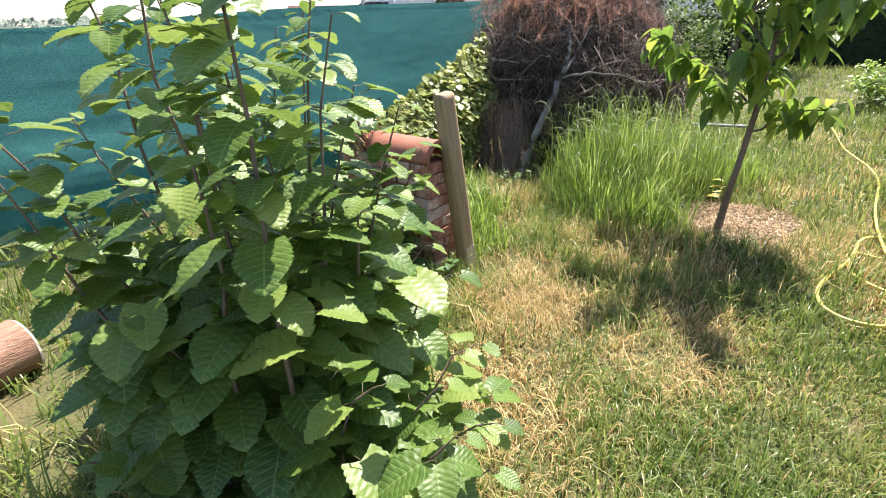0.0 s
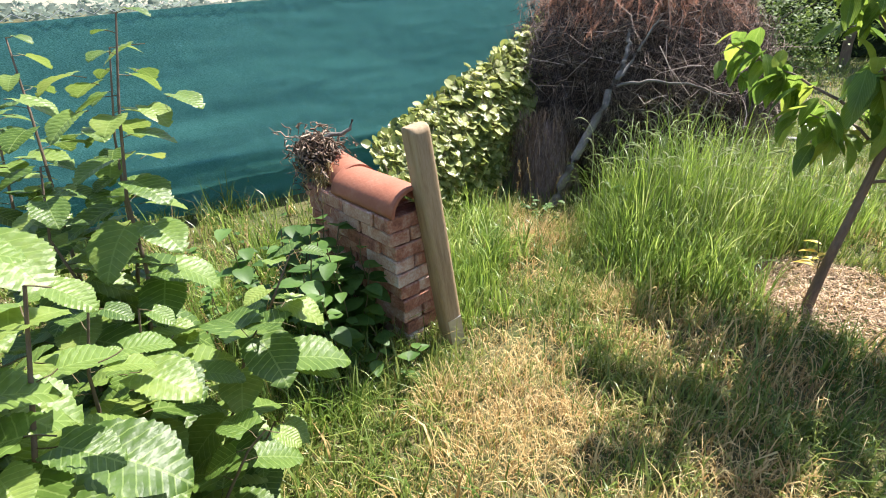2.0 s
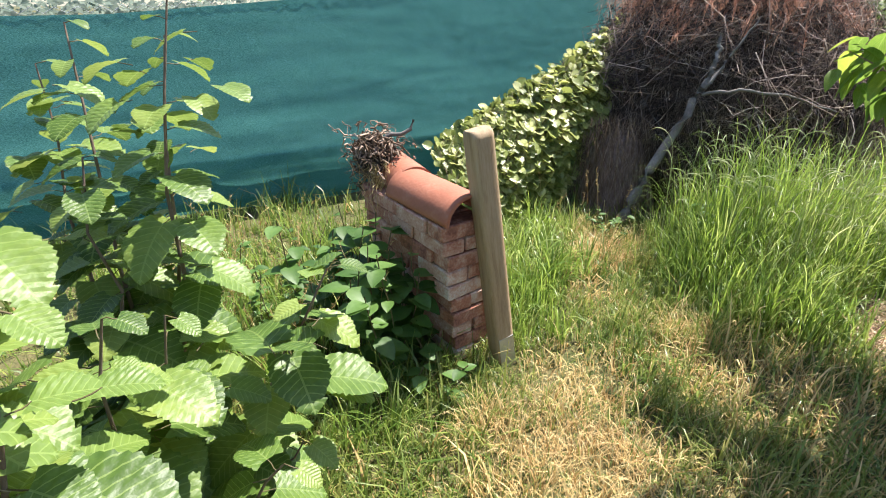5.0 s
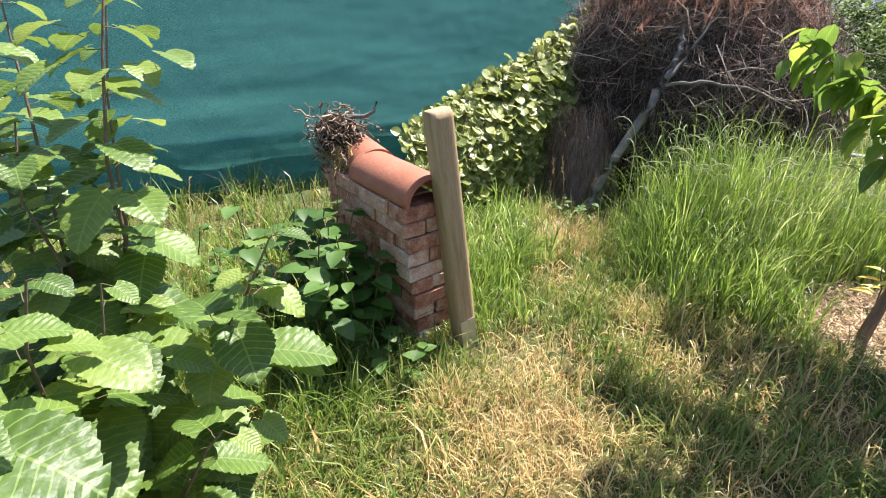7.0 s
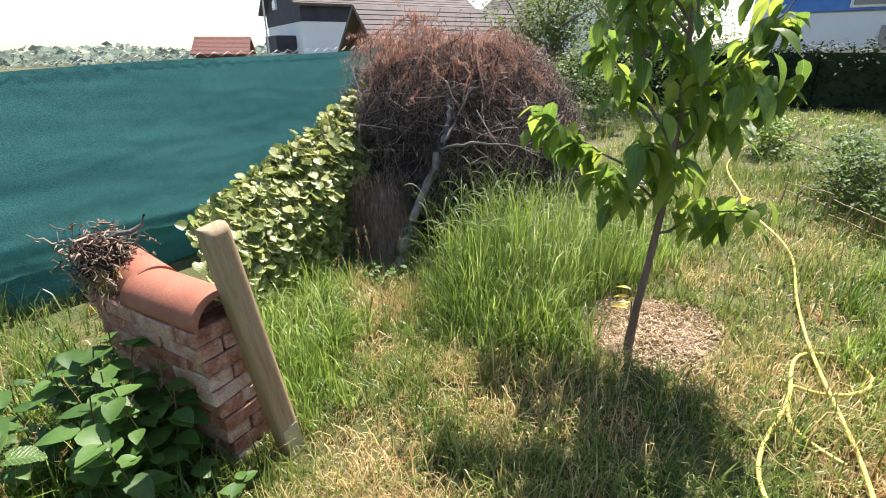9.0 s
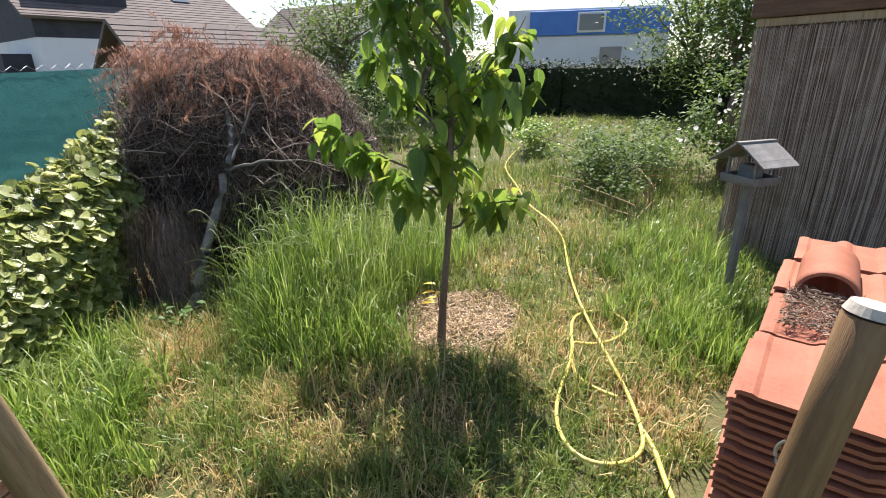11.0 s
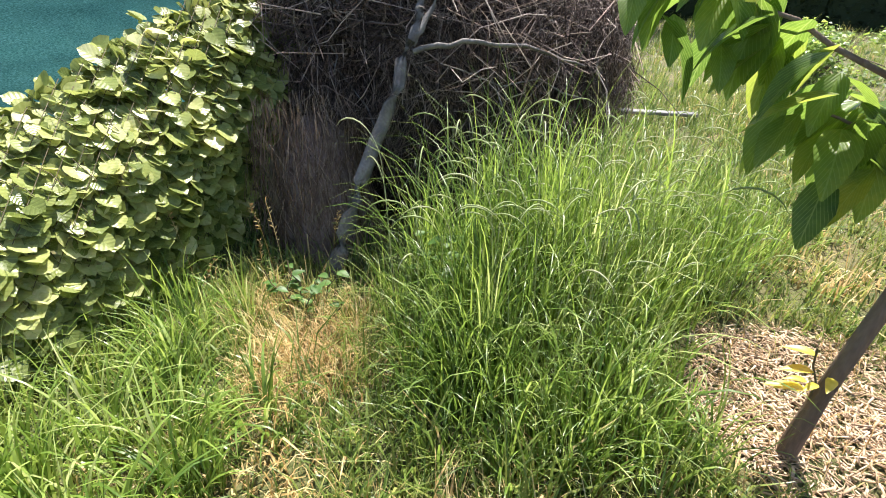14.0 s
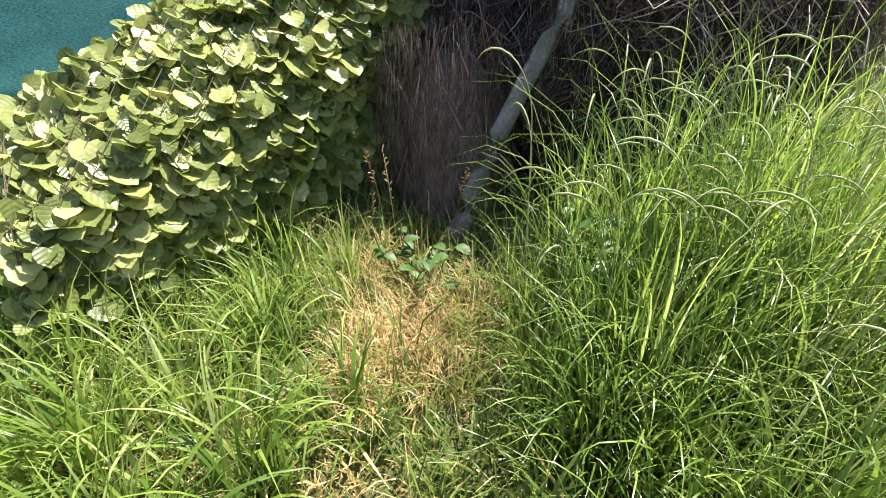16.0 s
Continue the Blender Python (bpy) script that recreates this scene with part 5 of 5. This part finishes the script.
# ---- bird feeder ----
feeder = thing("bird_feeder", pose(4.02, 2.69, 0, 0, 0, -102) @ Matrix.Diagonal((0.84, 0.84, 0.97, 1)), "grey weathered wooden bird feeder house on a post", "bird feeder")
part("pole", box_bm(0.055, 0.055, 0.9, 0.004, (0, 0, 0.44)), GREYWOOD, feeder)
part("tray", box_bm(0.3, 0.26, 0.02, 0.003, (0, 0, 0.9)), GREYWOOD, feeder)
for sy in (-1, 1):
    part("rim", box_bm(0.3, 0.015, 0.045, 0.003, (0, sy * 0.13, 0.925)), GREYWOOD, feeder)
for sx in (-1, 1):
    part("rim", box_bm(0.015, 0.25, 0.045, 0.003, (sx * 0.15, 0, 0.925)), GREYWOOD, feeder)
    for sy in (-1, 1):
        part("upright", box_bm(0.02, 0.02, 0.16, 0.002, (sx * 0.12, sy * 0.1, 0.985)), GREYWOOD, feeder)
    roofm = pose(sx * 0.125, 0, 1.095, 0, sx * 30, 0)
    for k in range(4):
        part("roof_slat", box_bm(0.072, 0.36, 0.012, 0.002), GREYWOOD, feeder, "", roofm @ pose((k - 1.5) * 0.068 * 1.0, rng.normal(0, 0.004), 0.004 * sx * (k - 1.5) * 0, 0, rng.normal(0, 1.5), 0))
part("ridge", box_bm(0.05, 0.37, 0.015, 0.003, (0, 0, 1.165)), GREYWOOD, feeder)
part("seed_tray", box_bm(0.14, 0.12, 0.1, 0.01, (0, 0, 0.965)), GREYWOOD, feeder)

# ---- shed ----
shed = thing("garden_shed", pose(5.1, 0, 0), "weathered garden shed clad with reed matting", "shed")
part("wall", box_bm(2.4, 4.5, 2.15, 0.01, (1.24, 1.14, 1.075)), SHEDWOOD, shed, "brown timber shed wall")
part("fascia", box_bm(0.035, 4.7, 0.2, 0.006, (-0.03, 1.1, 2.04)), SHEDWOOD, shed, "dark brown fascia board")
part("fascia", box_bm(0.05, 4.75, 0.12, 0.006, (-0.075, 1.1, 2.22)), SHEDWOOD, shed, "dark brown fascia board")
part("batten", box_bm(0.02, 1.5, 0.06, 0.004, (-0.012, 2.66, 1.905)), POST, shed, "light brown batten")
part("roof", box_bm(2.9, 4.95, 0.06, 0.01, (1.22, 1.1, 2.31)), ROOF, shed, "dark felt roof")
# reeds
n = 460
ys = np.linspace(2.06, 3.4, n) + rng.normal(0, 0.002, n)
top = 1.86 + rng.normal(0, 0.012, n)
P = np.stack([np.stack([np.full(n, -0.022) + rng.normal(0, 0.003, n) - 0.02 * f, ys + rng.normal(0, 0.004, n) + (0.02 if f == 0 else 0), top * f], 1) for f in (0.0, 0.35, 0.7, 1.0)], 1)
V, F = tubes(P, rng.uniform(0.0012, 0.0026, n)[:, None] * np.ones((1, 4)), 5)
mat_ob = thing("reed_mat", pose(5.1, 0, 0), "grey-brown reed mat hung on the shed wall", "reed mat")
tagged(child("reeds", mesh_of("reeds", V, F, REED), mat_ob), kind="stuff")
for z in np.linspace(0.2, 1.7, 5):
    V, F = tubes([[(-0.05, y, z + 0.006 * math.sin(y * 9)) for y in np.linspace(2.04, 3.41, 30)]], 0.0006, 3)
    child("binding_wire", mesh_of("binding_wire", V, F, STEEL), mat_ob)
# corrugated sheet
bm = bmesh.new()
rw = []
for i in range(181):
    z = 0.2 + 1.74 * i / 180
    rw.append([bm.verts.new((-0.05 - 0.006 * math.sin(i * 1.05) + dx, 1.4 + 0.6 * w, z)) for dx in (0, -0.004) for w in (0, 0.5, 1)])
for r0, r1 in zip(rw, rw[1:]):
    for q in (0, 1, 3, 4):
        bm.faces.new((r0[q], r0[q + 1], r1[q + 1], r1[q]))
solid("corrugated_sheet", bm, PALE_METAL, "pale corrugated plastic sheet fixed to the shed", "sheet", m=pose(5.1, 0, 0), smooth=True)
part("trim", box_bm(0.025, 0.06, 1.9, 0.004, (-0.02, 2.03, 0.95)), SHEDWOOD, shed, "dark brown upright")
solid("plastic_sheet", box_bm(0.03, 1.0, 1.3, 0.008, (0, 0, 0.65)), GREEN_PANEL, "pale green plastic sheet leaning on the shed", "sheet", m=pose(4.72, 0.78, 0, 0, 13, 0))
crate = thing("leaning_board", pose(4.93, 1.78, 0, 0, 9, 0), "small weathered framed board leaning on the shed", "board")
part("panel", box_bm(0.012, 0.3, 0.52, 0.002, (0, 0, 0.3)), GREYWOOD, crate)
for sy in (-1, 1):
    part("stile", box_bm(0.025, 0.03, 0.6, 0.003, (-0.006, sy * 0.16, 0.3)), GREYWOOD, crate)
for z0 in (0.03, 0.57):
    part("rail", box_bm(0.024, 0.29, 0.03, 0.003, (-0.006, 0, z0)), GREYWOOD, crate)

# ---- wattle bed border and bed plants ----
border = thing("bed_edging", pose(0, 0, 0), "low edging of stakes and laid sticks round a bed", "edging")
st = []
pts = np.array([(5.1, 5.7), (5.0, 5.0), (4.9, 4.2), (5.5, 4.4), (6.4, 5.4), (7.2, 4.9)])
for k in range(17):
    t = (k + rng.uniform(-0.3, 0.3)) / 16 * (len(pts) - 1)
    x, y = (np.interp(t, np.arange(len(pts)), pts[:, c]) for c in range(2))
    V, F = tubes([[(x, y, -0.02), (x + rng.normal(0, 0.015), y, 0.2), (x + rng.normal(0, 0.03), y, rng.uniform(0.21, 0.36))]], 0.009, 6)
    child("stake", mesh_of("stake", V, F, POST, True), border)
for k in range(10):
    i = rng.integers(0, len(pts) - 1)
    a, b = pts[i], pts[i + 1]
    z = rng.uniform(0.06, 0.3)
    V, F = tubes([bent((a[0], a[1], z), (b[0], b[1], z + rng.normal(0, 0.03)), 6, 0, 0.006)], 0.006, 5)
    child("stick", mesh_of("stick", V, F, POST, True), border)


def foliage(name, mat, n, centre, radii, size, label, category, floor=0.0, shape=None, ratio=0.6, kind=""):
    """A bush or hedge: many leaves in lumps inside an uneven outline."""
    lv, lf, _ = leaf_grid(size, size * ratio, 2, 2, 0.8, 0.2, 0.3)
    lumps = rng.normal(0, 0.5, (max(12, n // 110), 3))
    lumps = np.clip(lumps, -0.95, 0.95)
    k = rng.integers(0, len(lumps), n)
    P = lumps[k] + rng.normal(0, 0.16, (n, 3))
    if shape == "box":
        P = rng.uniform(-1, 1, (n, 3)) + 0.1 * rng.normal(0, 1, (n, 3))
    P = P * np.array(radii) + np.array(centre)
    P[:, 2] = np.maximum(P[:, 2], floor + 0.02)
    mats = []
    for q in P:
        g = rng.uniform(0, 6.28)
        mats.append(np.array(turn(q, (math.cos(g), math.sin(g), rng.uniform(-0.6, 0.4)), (rng.normal(0, 0.4), rng.normal(0, 0.4), 1), rng.uniform(0.6, 1.3))))
    V, F = scatter(lv, lf, mats)
    return V, F


def bush(name, mat, n, centre, radii, size, label, category="shrub", stems=6, ratio=0.6):
    ob = thing(name, pose(centre[0], centre[1], 0), label, category)
    V, F = foliage(name, mat, n, (0, 0, centre[2]), radii, size, label, category, ratio=ratio)
    tagged(child("leaves", mesh_of("leaves", V, F, mat), ob), kind="stuff")
    st = [bent((rng.normal(0, 0.05), rng.normal(0, 0.05), -0.02), (rng.normal(0, 0.5) * radii[0], rng.normal(0, 0.5) * radii[1], centre[2] + radii[2] * 0.5), 6, 0, 0.03) for k in range(stems)]
    for p in st:
        V, F = tubes([p], np.linspace(0.03, 0.006, 6)[None] * min(1.5, max(0.25, centre[2])), 5)
        child("stem", mesh_of("stem", V, F, BARK), ob)
    return ob


bush("bed_plants", FAR_LEAF, 3600, (5.9, 5.3, 0.36), (0.8, 0.7, 0.42), 0.06, "leafy green plants growing in the bed", "plants", 12)
bush("bed_plants", FAR_LEAF, 3200, (7.3, 6.2, 0.4), (1.1, 0.9, 0.45), 0.07, "leafy green plants growing in the bed", "plants", 12)
bush("bed_plants", TALL, 1800, (7.2, 8.3, 0.4), (0.7, 0.6, 0.4), 0.07, "light green leafy bushy plants", "plants", 12)
rose = bush("rose_bush", FAR_LEAF, 2600, (7.6, 4.9, 0.9), (0.6, 0.6, 0.6), 0.07, "dark green rose bush with white flowers", "shrub", 8)
fv = np.array([(math.cos(a) * 0.03, math.sin(a) * 0.03, 0.01) for a in np.arange(8) * math.pi / 4] + [(0, 0, -0.005)])
ff = np.array([[8, i, (i + 1) % 8, (i + 2) % 8] for i in range(0, 8, 2)])
mats = [np.array(Matrix.Translation((rng.normal(0, 0.35) - 0.3, rng.normal(0, 0.35) - 0.25, 0.9 + rng.normal(0, 0.3))) @ pose(0, 0, 0, rng.uniform(20, 90), 0, rng.uniform(90, 200))) for k in range(60)]
V, F = scatter(fv, ff, mats)
tagged(child("blossom", mesh_of("blossom", V, F, FLOWER), rose, "small white blossoms"), kind="stuff")

# ---- hedge and far bushes ----
def hedge_run(a, b, h, depth, n, label):
    a, b = Vector((*a, 0)), Vector((*b, 0))
    mid, d = (a + b) / 2, (b - a)
    ob = thing("hedge", Matrix.Translation(mid) @ Matrix.Rotation(math.atan2(d.y, d.x), 4, "Z"), label, "hedge")
    V, F = foliage("hedge", DARK_LEAF, n, (0, 0, h / 2), (d.length / 2, depth / 2, h / 2), 0.16, "", "", shape="box", ratio=0.45)
    tagged(child("foliage", mesh_of("foliage", V, F, DARK_LEAF), ob), kind="stuff")
    part("inner_growth", box_bm(d.length * 0.98, depth * 0.6, h * 0.9, 0.05, (0, 0, h * 0.45)), DARK_LEAF, ob, "dark inside of the hedge")


hedge_run((4.5, 19.2), (9.3, 17.3), 1.6, 1.0, 5000, "clipped dark green conifer hedge")
hedge_run((9.2, 17.3), (13.6, 14.3), 1.75, 1.0, 6500, "clipped dark green conifer hedge")
hedge_run((13.6, 14.3), (16.5, 9.0), 1.75, 1.0, 6500, "clipped dark green conifer hedge")


def garden_tree(x, y, h, rad, n, size, label, mat=FAR_LEAF):
    ob = thing("tree", pose(x, y, 0), label, "tree")
    P = bent((0, 0, -0.05), (0.1, 0.1, h * 0.6), 6, 0, 0.05)
    V, F = tubes([P], np.linspace(0.12, 0.05, 6)[None], 8)
    child("trunk", mesh_of("trunk", V, F, BARK, True), ob)
    limbs = [bent((0.05, 0.05, h * rng.uniform(0.25, 0.6)), (rng.normal(0, 0.6) * rad, rng.normal(0, 0.6) * rad, h * rng.uniform(0.6, 0.95)), 6, 0, 0.06) for k in range(14)]
    for p in limbs:
        V, F = tubes([p], np.linspace(0.045, 0.01, 6)[None], 5)
        child("limb", mesh_of("limb", V, F, BARK), ob)
    V, F = foliage("crown", mat, n, (0, 0, h * 0.62), (rad, rad, h * 0.4), size, "", "", ratio=0.4)
    tagged(child("crown", mesh_of("crown", V, F, mat), ob), kind="stuff")


garden_tree(14.2, 8.6, 4.6, 1.7, 7000, 0.16, "broad light green garden tree behind the hedge")
garden_tree(15.6, 10.8, 5.2, 1.8, 6000, 0.17, "broad light green garden tree behind the hedge")
garden_tree(5.6, 14.5, 3.6, 1.7, 6000, 0.14, "rounded green fruit tree at the garden's end")
garden_tree(8.4, 15.0, 4.3, 1.7, 6500, 0.14, "rounded green fruit tree at the garden's end")
garden_tree(10.6, 18.5, 5.0, 1.8, 5000, 0.16, "rounded green tree beyond the hedge")
garden_tree(17.5, 6.0, 5.0, 2.0, 5000, 0.17, "broad light green garden tree behind the shed")
bush("shrub", FAR_LEAF, 3500, (3.6, 10.5, 0.7), (1.0, 0.9, 0.7), 0.08, "green shrubs behind the brush heap")
bush("shrub", FAR_LEAF, 3500, (5.2, 11.6, 0.8), (1.1, 0.9, 0.8), 0.08, "green shrubs behind the brush heap")

# plank lying in the grass
solid("plank", box_bm(0.7, 0.09, 0.03, 0.006, (0, 0, 0.1)), GREYWOOD, "pale weathered plank lying in the grass", "plank", m=pose(3.75, 6.65, 0, 0, 0, -20))

# ---- houses beyond the fence ----
def gable_house(x, y, turn_deg, length, width, eave, ridge, wall_mat, roof_mat, gable_mat, label, band=None, windows=(), skylights=()):
    ob = thing("house", pose(x, y, 0, 0, 0, turn_deg), label, "house")
    part("wall", box_bm(length, width, eave, 0.01, (0, 0, eave / 2)), wall_mat, ob)
    for sx in (-1, 1):
        bm = bmesh.new()
        q = [bm.verts.new((sx * length / 2, y0, z0)) for y0, z0 in ((-width / 2, eave), (width / 2, eave), (0, ridge - 0.1))]
        q2 = [bm.verts.new((sx * (length / 2 - 0.12), v.co.y, v.co.z)) for v in q]
        bm.faces.new(q)
        bm.faces.new(q2[::-1])
        for i in range(3):
            bm.faces.new((q[i], q2[i], q2[(i + 1) % 3], q[(i + 1) % 3]))
        bmesh.ops.recalc_face_normals(bm, faces=bm.faces)
        part("gable", bm, gable_mat, ob)
    slope = math.atan2(ridge - eave, width / 2)
    ln = math.hypot(width / 2 + 0.45, (ridge - eave) * (1 + 0.9 / width))
    for sy in (-1, 1):
        m = pose(0, sy * (width / 4 + 0.22), (ridge + eave) / 2 - 0.22 * math.tan(slope) + 0.12, -sy * math.degrees(slope), 0, 0)
        rf = part("roof", box_bm(length + 0.9, ln, 0.14, 0.01), roof_mat, ob, "tiled roof", m)
        rr = []
        for k in range(int(ln / 0.3)):
            rr.append(box_bm(length + 0.88, 0.03, 0.03, 0, (0, -ln / 2 + 0.15 + 0.3 * k, 0.075)))
        tagged(part("tile_relief", join_bm(*rr), roof_mat, rf), kind="stuff")
        for u, v in (skylights if sy < 0 else ()):
            part("skylight", box_bm(0.9, 1.1, 0.08, 0.01, (u, v, 0.1)), PANE, rf, "skylight")
    if band:
        part("cladding", box_bm(length + 0.06, width + 0.06, band[1] - band[0], 0.01, (0, 0, (band[0] + band[1]) / 2)), gable_mat, ob, "dark timber cladding")
    for wx, wy, wz, face in windows:
        w = part("window", box_bm(1.1, 0.1, 1.2, 0.02, (wx, -width / 2 - 0.03, wz)) if face == "s" else box_bm(0.1, 1.1, 1.2, 0.02, (-length / 2 - 0.03, wy, wz)), PLASTER, ob, "white framed window")
        part("pane", box_bm(0.9, 0.04, 1.0, 0, (wx, -width / 2 - 0.08, wz)) if face == "s" else box_bm(0.04, 0.9, 1.0, 0, (-length / 2 - 0.08, wy, wz)), PANE, w)
    return ob


main_house = gable_house(0.8, 36.0, 20, 10.0, 9.0, 4.0, 6.5, PLASTER, ROOF, DARKWOOD, "white rendered house with dark timber gable and brown tiled roof", band=(3.1, 4.0), windows=((-2.0, 0, 1.4, "s"), (1.5, 0, 1.4, "s"), (0, -1.5, 1.4, "w"), (0, 1.5, 4.6, "w")), skylights=((0.5, 0.6), (2.4, 0.2), (-2.4, 0.8)))
dormer = part("dormer", box_bm(3.6, 2.4, 1.5, 0.03, (-2.6, -2.6, 5.35)), DARKWOOD, main_house, "dark clad roof dormer")
for wx in (-3.1, -2.0):
    part("dormer_window", box_bm(0.9, 0.06, 0.9, 0.01, (wx, -3.82, 5.4)), PLASTER, dormer, "white framed dormer window")
    part("dormer_pane", box_bm(0.74, 0.04, 0.74, 0, (wx, -3.86, 5.4)), PANE, dormer)
part("chimney", box_bm(0.5, 0.5, 1.2, 0.02, (1.4, -1.6, 6.0)), REDWOOD, main_house, "brick chimney")
part("balcony", box_bm(1.2, 3.0, 0.9, 0.02, (-5.5, -1.5, 2.0)), DARKWOOD, main_house, "dark balcony front")
gable_house(3.9, 23.3, 20, 6.6, 4.2, 1.55, 3.1, REDWOOD, ROOF, REDWOOD, "low garage with red-brown gable and grey tiled roof")
gable_house(14.0, 39.0, -60, 8.0, 8.0, 3.0, 5.8, PLASTER, ROOF, PLASTER, "white house with a grey gable roof beyond the trees")
gable_house(-15.0, 66.0, 4, 5.2, 6.0, 1.5, 3.1, REDWOOD, REDWOOD, REDWOOD, "distant red-brown roofed house")
wb = thing("building", pose(20.0, 19.5, 0, 0, 0, -45), "white building with blue upper panels", "building")
part("wall", box_bm(7.5, 3.0, 3.0, 0.05, (0, 1.5, 1.5)), PLASTER, wb)
part("panel_band", box_bm(6.4, 0.1, 1.1, 0.02, (0.5, -0.06, 3.55)), BLUE, wb, "blue painted band")
part("upper_wall", box_bm(7.5, 3.0, 1.2, 0.02, (0, 1.52, 3.6)), PLASTER, wb)
part("door", box_bm(1.0, 0.06, 1.9, 0.02, (1.2, -0.05, 1.5)), PALE_METAL, wb)
w = part("window", box_bm(1.3, 0.14, 0.9, 0.02, (0.2, -0.1, 3.55)), PLASTER, wb, "white framed window")
part("pane", box_bm(1.1, 0.04, 0.7, 0, (0.2, -0.19, 3.55)), PANE, w)
lamp = thing("street_lamp", pose(-3.85, 28.0, 0) @ Matrix.Diagonal((0.7, 0.7, 0.7, 1)), "grey steel street lamp beyond the fence", "street lamp")
V, F = tubes([[(0, 0, -0.1), (0, 0, 3), (0, 0, 5.6), (0.0, 0, 6.0)]], 0.06, 8)
child("pole", mesh_of("pole", V, F, STEEL, True), lamp)
part("lamp_head", box_bm(0.55, 0.2, 0.14, 0.04, (-0.2, 0, 6.05)), STEEL, lamp)
# distant tree line, its haze painted into the leaf colour
lv, lf, _ = leaf_grid(0.9, 0.65, 2, 2, 0.8, 0.2, 0.3)
mats = []
for k in range(9500):
    a = rng.uniform(-1.5, 1.6)
    r = rng.uniform(80, 115)
    h = 2.3 + 0.9 * noise.noise((a * 9, 0, 0)) + 0.6 * noise.noise((a * 31, 2, 0))
    g = rng.uniform(0, 6.28)
    mats.append(np.array(turn((r * math.sin(a), r * math.cos(a), rng.uniform(0, max(0.6, h))), (math.cos(g), math.sin(g), rng.uniform(-0.5, 0.5)), (rng.normal(), rng.normal(), 1), rng.uniform(0.7, 1.6))))
V, F = scatter(lv, lf, mats)
tagged(new("distant_woods", mesh_of("distant_woods", V, F, FAR_WOODS)), "hazy line of distant trees on the horizon", "woods", "", "stuff")
